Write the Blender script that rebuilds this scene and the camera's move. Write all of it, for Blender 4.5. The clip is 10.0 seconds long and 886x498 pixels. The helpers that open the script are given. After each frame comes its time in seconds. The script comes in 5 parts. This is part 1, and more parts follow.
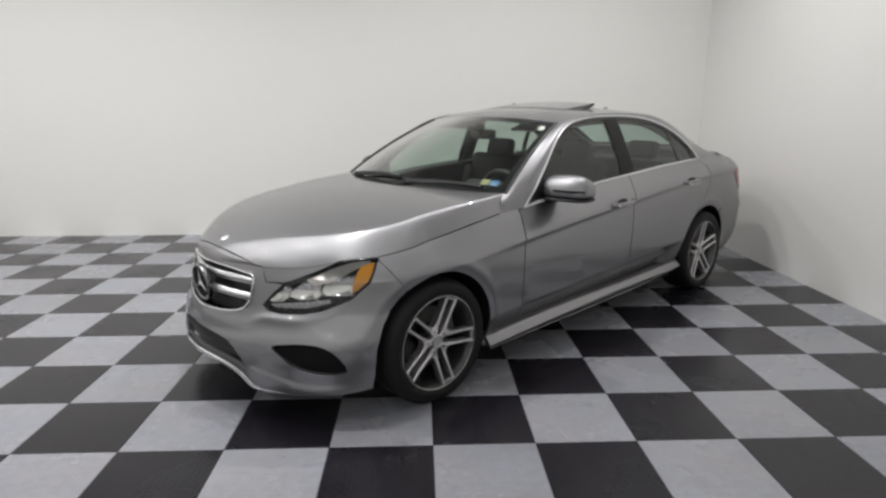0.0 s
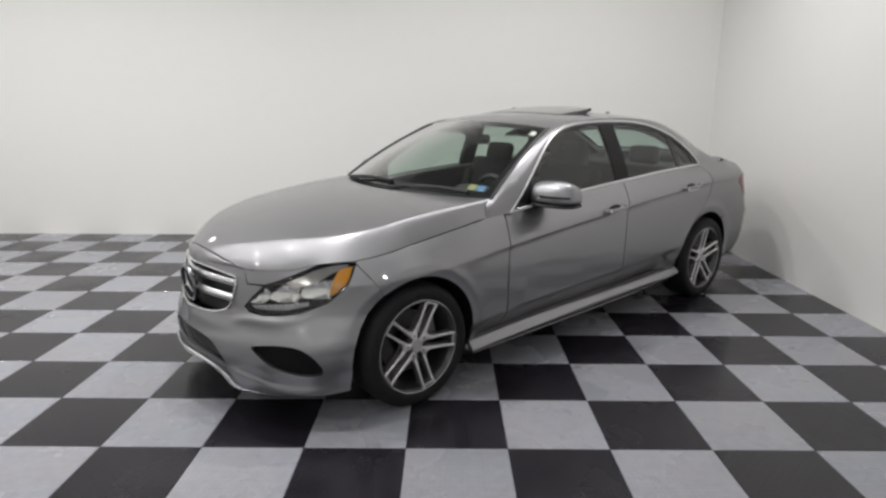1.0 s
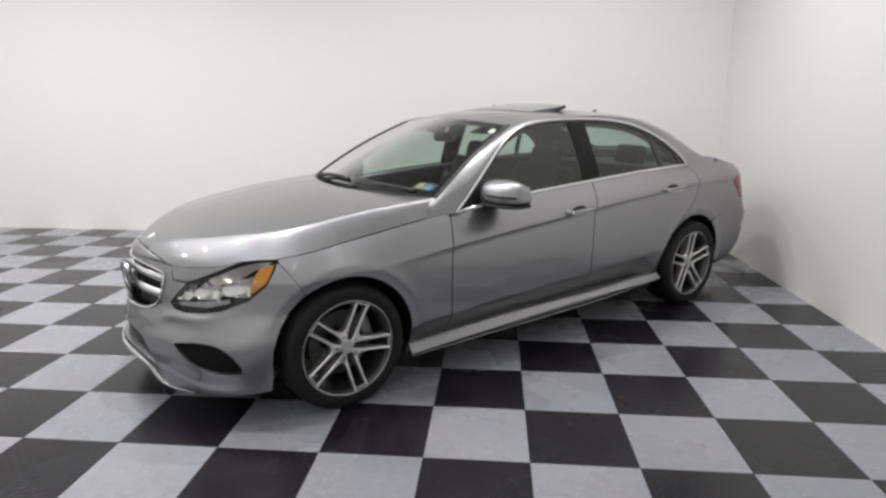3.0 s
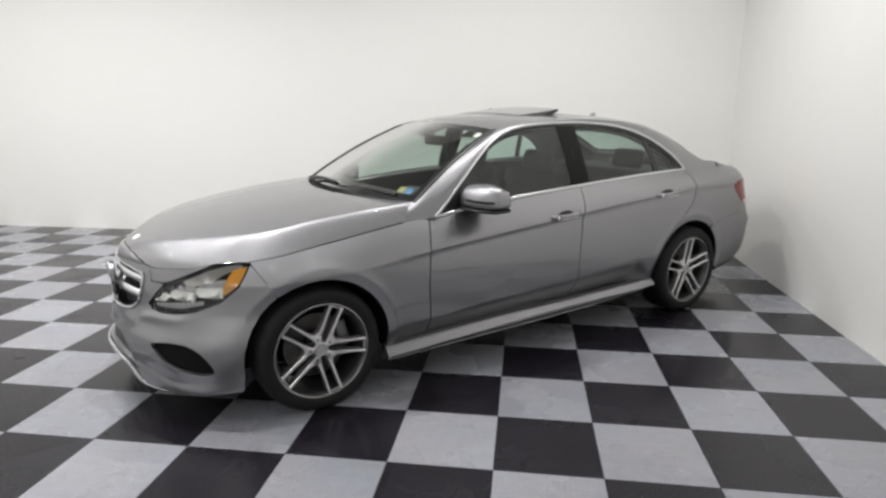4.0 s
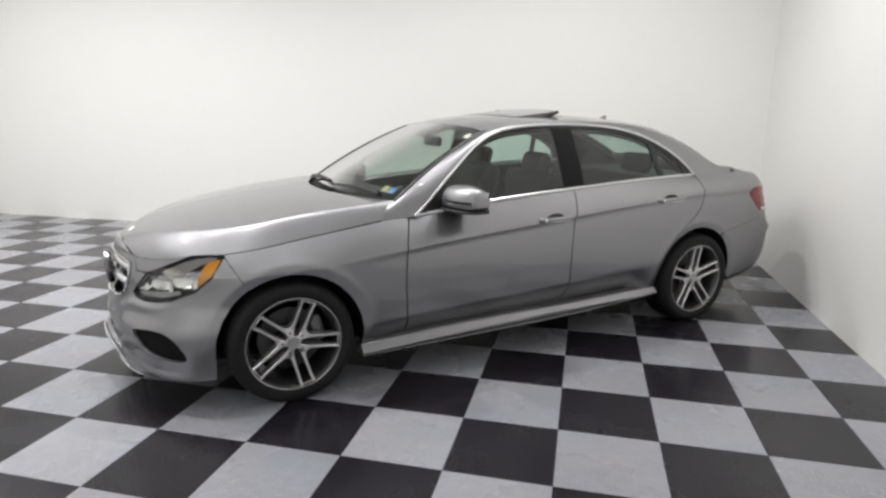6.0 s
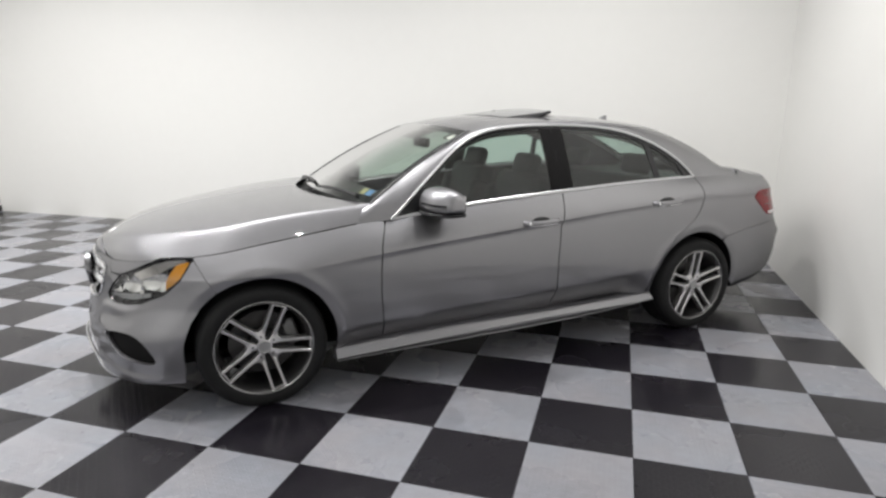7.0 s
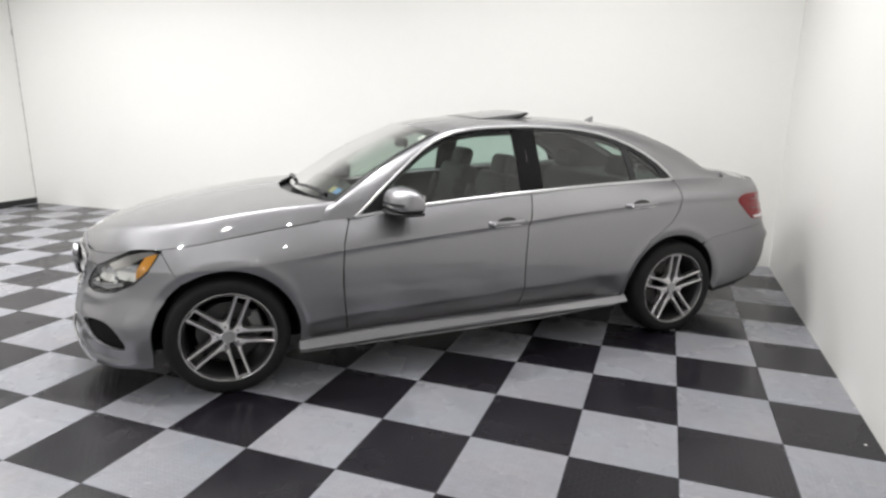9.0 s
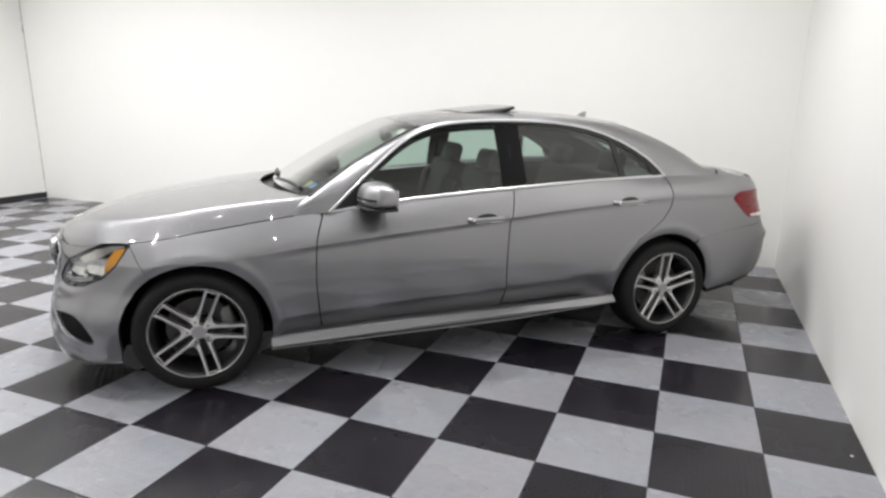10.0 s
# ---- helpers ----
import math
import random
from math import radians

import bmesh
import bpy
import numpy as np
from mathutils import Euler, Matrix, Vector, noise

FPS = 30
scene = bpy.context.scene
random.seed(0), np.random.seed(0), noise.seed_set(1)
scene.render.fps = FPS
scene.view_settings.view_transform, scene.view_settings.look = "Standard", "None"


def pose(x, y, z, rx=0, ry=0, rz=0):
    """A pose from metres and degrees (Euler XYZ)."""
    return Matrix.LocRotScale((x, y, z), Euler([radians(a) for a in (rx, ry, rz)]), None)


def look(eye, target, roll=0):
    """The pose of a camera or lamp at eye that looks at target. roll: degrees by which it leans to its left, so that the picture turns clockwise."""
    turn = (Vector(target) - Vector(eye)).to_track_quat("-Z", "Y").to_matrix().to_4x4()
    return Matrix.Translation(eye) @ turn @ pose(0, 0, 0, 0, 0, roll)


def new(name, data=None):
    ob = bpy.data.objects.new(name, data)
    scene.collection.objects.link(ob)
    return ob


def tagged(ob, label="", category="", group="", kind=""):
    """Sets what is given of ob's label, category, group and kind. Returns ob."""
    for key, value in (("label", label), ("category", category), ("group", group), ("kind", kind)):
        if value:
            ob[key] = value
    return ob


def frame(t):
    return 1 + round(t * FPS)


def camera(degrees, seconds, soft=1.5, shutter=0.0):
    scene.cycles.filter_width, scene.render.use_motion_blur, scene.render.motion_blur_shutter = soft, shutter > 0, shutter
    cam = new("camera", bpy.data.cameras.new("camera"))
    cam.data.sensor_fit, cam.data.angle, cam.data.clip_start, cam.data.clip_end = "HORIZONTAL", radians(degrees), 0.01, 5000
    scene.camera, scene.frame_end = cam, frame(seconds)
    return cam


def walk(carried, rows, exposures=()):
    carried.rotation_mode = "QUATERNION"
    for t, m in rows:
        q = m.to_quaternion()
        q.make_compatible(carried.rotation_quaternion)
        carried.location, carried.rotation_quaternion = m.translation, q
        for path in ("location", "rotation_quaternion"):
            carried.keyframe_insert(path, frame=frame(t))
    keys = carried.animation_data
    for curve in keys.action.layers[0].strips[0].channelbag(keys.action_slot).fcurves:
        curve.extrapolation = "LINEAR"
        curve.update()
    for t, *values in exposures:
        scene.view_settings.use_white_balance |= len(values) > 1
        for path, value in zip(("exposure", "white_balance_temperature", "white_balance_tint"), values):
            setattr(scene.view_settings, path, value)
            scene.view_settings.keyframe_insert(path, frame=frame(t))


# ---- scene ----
cam = camera(72.7, 10.0, soft=2.6)
PATH = [
    (0, (-0.05, -0.103, 1.468), (0.026, 1.84, 1.0), 0.0),
    (0.5, (0.058, -0.148, 1.481), (0.085, 1.796, 1.015), 0.1),
    (1, (0.173, -0.125, 1.495), (0.165, 1.819, 1.029), 0.2),
    (1.5, (0.37, -0.036, 1.486), (0.323, 1.909, 1.02), 0.1),
    (2, (0.51, 0.017, 1.474), (0.421, 1.96, 1.011), -0.1),
    (2.5, (0.619, -0.011, 1.464), (0.496, 1.931, 1.0), -0.0),
    (4, (1.0, 0.025, 1.486), (0.744, 1.954, 1.027), 0.1),
    (4.5, (1.134, 0.114, 1.476), (0.833, 2.036, 1.016), 0.1),
    (5, (1.232, 0.117, 1.469), (0.882, 2.032, 1.011), 0.2),
    (5.5, (1.338, 0.088, 1.474), (0.939, 1.994, 1.018), 0.2),
    (5.7, (1.364, 0.08, 1.47), (0.95, 1.984, 1.018), 0.4),
    (7, (1.685, 0.245, 1.478), (1.141, 2.115, 1.027), 0.3),
    (7.5, (1.791, 0.319, 1.474), (1.216, 2.179, 1.017), 0.4),
    (8, (1.887, 0.314, 1.476), (1.287, 2.166, 1.02), 0.4),
    (8.5, (2.012, 0.286, 1.479), (1.379, 2.128, 1.024), 0.5),
    (9, (2.116, 0.301, 1.502), (1.448, 2.129, 1.0435), 0.6),
    (9.5, (2.205, 0.372, 1.507), (1.509, 2.189, 1.0455), 0.7),
    (10, (2.313, 0.463, 1.478), (1.584, 2.266, 1.0125), 0.7),
]
EXPOSURES = [(0.0, -0.255), (1.0, -0.19), (2.5, -0.04), (4.5, 0.11), (5.5, 0.14), (7.5, 0.20), (8.5, 0.285), (10.0, 0.35)]
walk(cam, [(t, look(eye, target, roll)) for t, eye, target, roll in PATH], EXPOSURES)

# ---- room sizes ----
TILE = 0.4572
WALL_N, WALL_E, WALL_W, WALL_S = 6.80, 3.165, -6.95, -4.2
CEIL = 4.3

# ---- world and lamps ----
world = bpy.data.worlds.new("world")
world.use_nodes = True
world.node_tree.nodes["Background"].inputs[0].default_value = (0.8, 0.9, 1.0, 1)
world.node_tree.nodes["Background"].inputs[1].default_value = 0.05
scene.world = world

LAMPS = [(x, 3.85 if x == -0.8 and y > 4 else y) for x in (-5.6, -4.0, -2.4, -0.8, 0.6, 1.95) for y in (-3.2, 0.7, 2.7, 4.5)]
LAMP_WATTS = 17.4
LAMP_SHARE = {-5.6: 1.0, -4.0: 0.97, -2.4: 1.0, -0.8: 1.05, 0.6: 1.0, 1.95: 1.25}


def lamp_level(x, y):
    """Tuned level of each unseen lamp: the rows over and behind the car burn brighter than those on the aisle side."""
    aisle = 0.646 * x - 0.763 * y + 2.912
    # row added close to the south wall to brighten it for the paint's reflections
    if y < -3:
        return 1.0
    if x < -3:
        return 2.3 if y > 4 else 1.7 if y > 2 else 1.2
    if aisle < 0.9:
        return 0.3 if y < 2 else 1.4 if x < -2 and y < 4 else 1.8
    return 0.3 if aisle < 1.5 else 0.35 if x < 0 else 0.2


for lx, ly in LAMPS:
    bulb = bpy.data.lights.new("ceiling_lamp_light", "AREA")
    bulb.shape, bulb.size, bulb.spread = "DISK", 0.05, radians(158)
    bulb.energy, bulb.color = LAMP_WATTS * LAMP_SHARE[lx] * lamp_level(lx, ly), (0.985, 0.985, 0.968)
    new("ceiling_lamp_light", bulb).matrix_world = pose(lx, ly, CEIL - 0.13)


# ---- materials ----
def mat(name, color, rough=0.5, metal=0.0, **more):
    m = bpy.data.materials.new(name)
    m.use_nodes = True
    b = m.node_tree.nodes["Principled BSDF"]
    b.inputs["Base Color"].default_value = (*color, 1)
    b.inputs["Roughness"].default_value = rough
    b.inputs["Metallic"].default_value = metal
    for key, value in more.items():
        b.inputs[key.replace("_", " ")].default_value = value
    return m


def node(m, kind, **values):
    n = m.node_tree.nodes.new(kind)
    for key, value in values.items():
        if key in n.inputs:
            n.inputs[key].default_value = value
    return n


def link(m, a, b):
    m.node_tree.links.new(a, b)


def bsdf(m):
    return m.node_tree.nodes["Principled BSDF"]


def math_node(m, op, a, b=None, c=None):
    n = m.node_tree.nodes.new("ShaderNodeMath")
    n.operation = op
    for i, v in enumerate((a, b, c)):
        if v is None:
            continue
        if isinstance(v, (int, float)):
            n.inputs[i].default_value = v
        else:
            link(m, v, n.inputs[i])
    return n.outputs[0]


def vary(m, color, scales=(2.0, 60.0), amount=(0.12, 0.06), rough=(0.1, 0.1), coords="Object"):
    """Two scales of noise on colour and roughness."""
    tc = m.node_tree.nodes.new("ShaderNodeTexCoord")
    total = None
    for s, a in zip(scales, amount):
        n = node(m, "ShaderNodeTexNoise", Scale=s, Detail=4.0)
        link(m, tc.outputs[coords], n.inputs["Vector"])
        v = math_node(m, "MULTIPLY_ADD", n.outputs["Fac"], 2 * a, 1 - a)
        total = v if total is None else math_node(m, "MULTIPLY", total, v)
    mix = m.node_tree.nodes.new("ShaderNodeVectorMath")
    mix.operation = "SCALE"
    mix.inputs[0].default_value = color
    link(m, total, mix.inputs["Scale"])
    link(m, mix.outputs[0], bsdf(m).inputs["Base Color"])
    base = bsdf(m).inputs["Roughness"].default_value
    link(m, math_node(m, "MULTIPLY", total, base), bsdf(m).inputs["Roughness"])
    return tc, total


def bump(m, height, strength, distance):
    b = node(m, "ShaderNodeBump", Strength=strength, Distance=distance)
    link(m, height, b.inputs["Height"])
    link(m, b.outputs[0], bsdf(m).inputs["Normal"])


def painted_wall(name, color):
    m = mat(name, color, 0.6)
    tc, _ = vary(m, color, (0.5, 9.0), (0.025, 0.012))
    n = node(m, "ShaderNodeTexNoise", Scale=180.0, Detail=3.0)
    link(m, tc.outputs["Object"], n.inputs["Vector"])
    bump(m, n.outputs["Fac"], 0.12, 0.004)
    return m


def tile_mat(name, color, rough):
    """Moulded plastic floor tile with raised lozenges and scuffs."""
    m = mat(name, color, rough, Specular_IOR_Level=0.4)
    tc = m.node_tree.nodes.new("ShaderNodeTexCoord")
    geo = m.node_tree.nodes.new("ShaderNodeNewGeometry")
    info = m.node_tree.nodes.new("ShaderNodeObjectInfo")
    sep = m.node_tree.nodes.new("ShaderNodeSeparateXYZ")
    link(m, geo.outputs["Position"], sep.inputs[0])
    k = 1 / 0.02286
    u, v = (math_node(m, "MULTIPLY", sep.outputs[i], k) for i in (0, 1))
    fu, fv = (math_node(m, "SUBTRACT", math_node(m, "FRACT", w), 0.5) for w in (u, v))
    par = math_node(m, "MODULO", math_node(m, "ABSOLUTE", math_node(m, "ADD", math_node(m, "FLOOR", u), math_node(m, "FLOOR", v))), 2.0)
    sign = math_node(m, "MULTIPLY_ADD", par, 2.0, -1.0)
    sv = math_node(m, "MULTIPLY", fv, sign)
    a, b = math_node(m, "ADD", fu, sv), math_node(m, "SUBTRACT", fu, sv)
    d = math_node(m, "ADD", math_node(m, "MULTIPLY", math_node(m, "MULTIPLY", a, a), 1.3), math_node(m, "MULTIPLY", math_node(m, "MULTIPLY", b, b), 14.0))
    loz = node(m, "ShaderNodeMapRange")
    link(m, d, loz.inputs["Value"])
    for key, value in (("From Min", 0.75), ("From Max", 0.35), ("To Min", 0.0), ("To Max", 1.0)):
        loz.inputs[key].default_value = value
    bump(m, loz.outputs[0], 0.5, 0.0014)
    n1 = node(m, "ShaderNodeTexNoise", Scale=1.7, Detail=5.0)
    n2 = node(m, "ShaderNodeTexNoise", Scale=22.0, Detail=6.0)
    link(m, geo.outputs["Position"], n1.inputs["Vector"])
    link(m, geo.outputs["Position"], n2.inputs["Vector"])
    tone = math_node(m, "MULTIPLY", math_node(m, "MULTIPLY_ADD", n1.outputs["Fac"], 0.28, 0.86), math_node(m, "MULTIPLY_ADD", n2.outputs["Fac"], 0.28, 0.86))
    tone = math_node(m, "MULTIPLY", tone, math_node(m, "MULTIPLY_ADD", info.outputs["Random"], 0.14, 0.93))
    mix = m.node_tree.nodes.new("ShaderNodeVectorMath")
    mix.operation = "SCALE"
    hue = m.node_tree.nodes.new("ShaderNodeMix")
    hue.data_type = "RGBA"
    n3 = node(m, "ShaderNodeTexNoise", Scale=2.6, Detail=3.0)
    link(m, geo.outputs["Position"], n3.inputs["Vector"])
    sharper = math_node(m, "MULTIPLY_ADD", n3.outputs["Fac"], 3.0, -1.0)
    hue.clamp_factor = True
    link(m, sharper, hue.inputs["Factor"])
    hue.inputs[6].default_value = (color[0] * 1.01, color[1] * 0.99, color[2] * 0.99, 1)
    hue.inputs[7].default_value = (color[0] * 0.96, color[1] * 1.0, color[2] * 1.04, 1)
    # faint scratches in two directions
    for turn in (0.5, 2.2):
        mp = m.node_tree.nodes.new("ShaderNodeMapping")
        mp.inputs["Rotation"].default_value = (0, 0, turn)
        mp.inputs["Scale"].default_value = (1.2, 60.0, 1.0)
        link(m, geo.outputs["Position"], mp.inputs["Vector"])
        ns = node(m, "ShaderNodeTexNoise", Scale=1.5, Detail=3.0)
        link(m, mp.outputs[0], ns.inputs["Vector"])
        tone = math_node(m, "MULTIPLY", tone, math_node(m, "MULTIPLY_ADD", ns.outputs["Fac"], 0.13, 0.935))
    link(m, hue.outputs[2], mix.inputs[0])
    link(m, tone, mix.inputs["Scale"])
    link(m, mix.outputs[0], bsdf(m).inputs["Base Color"])
    link(m, math_node(m, "MULTIPLY_ADD", n1.outputs["Fac"], 0.4, rough - 0.2), bsdf(m).inputs["Roughness"])
    return m


PAINT = (0.305, 0.300, 0.313)


def paint_mat():
    m = mat("metallic_grey_paint", PAINT, 0.41, 0.97, Coat_Weight=1.0, Coat_Roughness=0.022, Coat_IOR=1.6, Specular_Tint=(0.15, 0.15, 0.15, 1))
    tc = m.node_tree.nodes.new("ShaderNodeTexCoord")
    n = node(m, "ShaderNodeTexVoronoi", Scale=900.0)
    link(m, tc.outputs["Object"], n.inputs["Vector"])
    n2 = node(m, "ShaderNodeTexNoise", Scale=3.0, Detail=3.0)
    link(m, tc.outputs["Object"], n2.inputs["Vector"])
    tone = math_node(m, "MULTIPLY", math_node(m, "MULTIPLY_ADD", n.outputs["Distance"], 0.25, 0.88), math_node(m, "MULTIPLY_ADD", n2.outputs["Fac"], 0.06, 0.97))
    mix = m.node_tree.nodes.new("ShaderNodeVectorMath")
    mix.operation = "SCALE"
    mix.inputs[0].default_value = PAINT
    link(m, tone, mix.inputs["Scale"])
    link(m, mix.outputs[0], bsdf(m).inputs["Base Color"])
    return m


def glass_mat(name, tint, alpha_mix, edge_gloss=0.6, power=4.0):
    """Thin car glass: clear transmission through the pane with a mirror gloss."""
    m = bpy.data.materials.new(name)
    m.use_nodes = True
    t = m.node_tree
    t.nodes.remove(t.nodes["Principled BSDF"])
    tr = node(m, "ShaderNodeBsdfTransparent", Color=(*tint, 1))
    gl = node(m, "ShaderNodeBsdfGlossy", Roughness=0.02)
    fr = node(m, "ShaderNodeLayerWeight", Blend=0.5)
    mix = t.nodes.new("ShaderNodeMixShader")
    facing = math_node(m, "POWER", fr.outputs["Facing"], power)
    link(m, math_node(m, "MULTIPLY_ADD", facing, edge_gloss, 0.04 + alpha_mix), mix.inputs[0])
    link(m, tr.outputs[0], mix.inputs[1])
    link(m, gl.outputs[0], mix.inputs[2])
    link(m, mix.outputs[0], t.nodes["Material Output"].inputs[0])
    return m


M_WALL = painted_wall("white_wall_paint", (0.84, 0.83, 0.81))
M_CEIL = painted_wall("ceiling_paint", (0.6, 0.6, 0.6))
M_BACK = painted_wall("pale_wall_paint", (0.84, 0.84, 0.83))
M_BASE = mat("black_vinyl_base", (0.02, 0.02, 0.021), 0.45)
M_LIGHT = tile_mat("light_grey_tile", (0.263, 0.261, 0.282), 0.27)
M_DARK = tile_mat("charcoal_tile", (0.0098, 0.0082, 0.0116), 0.24)
M_PAINT = paint_mat()
M_BLACK = mat("satin_black_plastic", (0.012, 0.012, 0.013), 0.42)
M_GLOSSBLACK = mat("gloss_black_trim", (0.008, 0.008, 0.01), 0.08)
M_UNDER = mat("underbody_black", (0.011, 0.0105, 0.011), 0.8, Specular_IOR_Level=0.1)
M_CHROME = mat("polished_chrome", (0.8, 0.8, 0.81), 0.04, 1.0)
M_SATIN = mat("satin_silver_trim", (0.75, 0.75, 0.76), 0.33, 0.9)
M_REFLECT = mat("smoked_lamp_housing", (0.03, 0.029, 0.03), 0.2, 0.6)
M_BOWL = mat("bright_reflector", (0.9, 0.9, 0.88), 0.07, 1.0)
M_STRIP = mat("satin_chrome_strip", (0.66, 0.645, 0.62), 0.14, 1.0)
M_SUN = mat("sunroof_glass", (0.26, 0.26, 0.265), 0.2, 0.6)
M_TYRE = mat("tyre_rubber", (0.021, 0.020, 0.0213), 0.66, Specular_IOR_Level=0.35)
M_RIM = mat("machined_alloy", (0.80, 0.785, 0.785), 0.33, 0.92)
M_BARREL = mat("silver_barrel_paint", (0.085, 0.083, 0.084), 0.3, 0.75)
M_GREY_AND_SHADE = mat("wheel_grey_and_recess_shade", (0.055, 0.054, 0.055), 0.3, 0.7)
M_RIMEDGE = mat("rim_edge_grey", (0.36, 0.355, 0.355), 0.24, 0.95)
M_CALIPER = mat("cast_alloy_caliper", (0.22, 0.22, 0.22), 0.45, 0.7)
M_CAP = mat("grey_centre_cap", (0.5, 0.5, 0.505), 0.28, 0.85)
M_DISC = mat("brake_disc_steel", (0.075, 0.073, 0.072), 0.4, 1.0)
M_GLASS = glass_mat("tinted_window_glass", (0.66, 0.77, 0.72), 0.035, 1.2, 5.0)
M_PILLAR = mat("pillar_black", (0.006, 0.0055, 0.006), 0.2, Specular_IOR_Level=0.15)
M_WSGLASS = glass_mat("windscreen_glass", (0.82, 0.89, 0.82), 0.02, 3.4, 5.5)
M_LENS = glass_mat("clear_lamp_lens", (0.95, 0.95, 0.95), 0.02, 1.0, 5.0)
# darkened silver for the emblem ring; its dark reflections are put into the colour
M_RING = mat("shaded_silver", (0.3, 0.3, 0.31), 0.2, 0.95)
M_AMBER = mat("amber_reflector", (0.60, 0.255, 0.012), 0.15, Coat_Weight=1.0)
M_RED = mat("red_lamp_lens", (0.22, 0.004, 0.008), 0.25, Specular_IOR_Level=0.3)
M_REDDARK = mat("dark_red_lens", (0.09, 0.003, 0.004), 0.15)
M_WHITELENS = mat("white_lamp_lens", (0.85, 0.83, 0.83), 0.15)
M_LED = mat("frosted_led_block", (0.5, 0.5, 0.5), 0.2)
M_FROST = mat("frosted_light_strip", (0.42, 0.43, 0.43), 0.2)
M_LEATHER = mat("dark_grey_leather", (0.013, 0.013, 0.0127), 0.5, Specular_IOR_Level=0.2)
M_DASH = mat("black_soft_dash", (0.019, 0.019, 0.018), 0.6)
M_LINER = mat("grey_headliner", (0.34, 0.33, 0.31), 0.9)
M_MIRROR = mat("mirror_silver", (0.9, 0.9, 0.9), 0.02, 1.0)
SCRAP = (3.099, 3.325)
M_SCUFF = mat("worn_wall_edge", (0.42, 0.41, 0.40), 0.8)
M_WHITE = mat("white_paper", (0.8, 0.79, 0.76), 0.7)
M_YELLOW = mat("yellow_print", (0.26, 0.25, 0.11), 0.6)
M_BLUE = mat("blue_print", (0.04, 0.16, 0.36), 0.6)
for m_, c_ in ((M_TYRE, (0.008, 0.008, 0.0085)), (M_LEATHER, (0.013, 0.013, 0.0127)), (M_DASH, (0.019, 0.019, 0.018)), (M_LINER, (0.34, 0.33, 0.31)), (M_BLACK, (0.012, 0.012, 0.013)), (M_RIM, (0.80, 0.785, 0.785)), (M_BASE, (0.02, 0.02, 0.021))):
    vary(m_, c_, (6.0, 150.0), (0.15, 0.1))


# ---- mesh helpers ----
def finish(name, verts, faces, material, parent=None, label="", smooth=True, sharp=35):
    me = bpy.data.meshes.new(name)
    me.from_pydata([tuple(map(float, v)) for v in verts], [], faces)
    me.validate()
    me.materials.append(material)
    if smooth:
        me.polygons.foreach_set("use_smooth", [True] * len(me.polygons))
        me.set_sharp_from_angle(angle=radians(sharp))
    ob = new(name, me)
    if parent:
        ob.parent = parent
    if label:
        ob["label"] = label
    return ob


def part(name, bm, material, parent=None, label="", sharp=35):
    me = bpy.data.meshes.new(name)
    bm.normal_update()
    bm.to_mesh(me)
    bm.free()
    me.materials.append(material)
    me.polygons.foreach_set("use_smooth", [True] * len(me.polygons))
    me.set_sharp_from_angle(angle=radians(sharp))
    ob = new(name, me)
    if parent:
        ob.parent = parent
    if label:
        ob["label"] = label
    return ob


def box_bm(lo, hi, bevel=0.0, segments=2, bm=None, m=None):
    own = bmesh.new()
    g = bmesh.ops.create_cube(own, size=1.0)
    size = [h - l for l, h in zip(lo, hi)]
    mid = [(h + l) / 2 for l, h in zip(lo, hi)]
    bmesh.ops.transform(own, matrix=Matrix.Translation(mid) @ Matrix.Diagonal((*size, 1)), verts=own.verts)
    if bevel:
        bmesh.ops.bevel(own, geom=list(own.edges), offset=bevel, segments=segments, affect="EDGES", profile=0.5)
    if m:
        bmesh.ops.transform(own, matrix=m, verts=own.verts)
    if bm is None:
        return own
    tmp = bpy.data.meshes.new("tmp")
    own.to_mesh(tmp)
    own.free()
    bm.from_mesh(tmp)
    bpy.data.meshes.remove(tmp)
    return bm


def curve(points):
    """A smooth function through (x, v) pairs (monotone cubic)."""
    p = sorted(points)
    xs, vs = np.array([a for a, _ in p], float), np.array([b for _, b in p], float)
    h = np.diff(xs)
    d = np.diff(vs) / h
    m = np.zeros(len(xs))
    m[0], m[-1] = d[0], d[-1]
    for i in range(1, len(xs) - 1):
        if d[i - 1] * d[i] > 0:
            w1, w2 = 2 * h[i] + h[i - 1], h[i] + 2 * h[i - 1]
            m[i] = (w1 + w2) / (w1 / d[i - 1] + w2 / d[i])

    def f(x):
        x = np.asarray(x, float)
        i = np.clip(np.searchsorted(xs, x) - 1, 0, len(h) - 1)
        t = np.clip((x - xs[i]) / h[i], 0, 1)
        t2, t3 = t * t, t * t * t
        return (2 * t3 - 3 * t2 + 1) * vs[i] + (t3 - 2 * t2 + t) * h[i] * m[i] + (-2 * t3 + 3 * t2) * vs[i + 1] + (t3 - t2) * h[i] * m[i + 1]

    return f


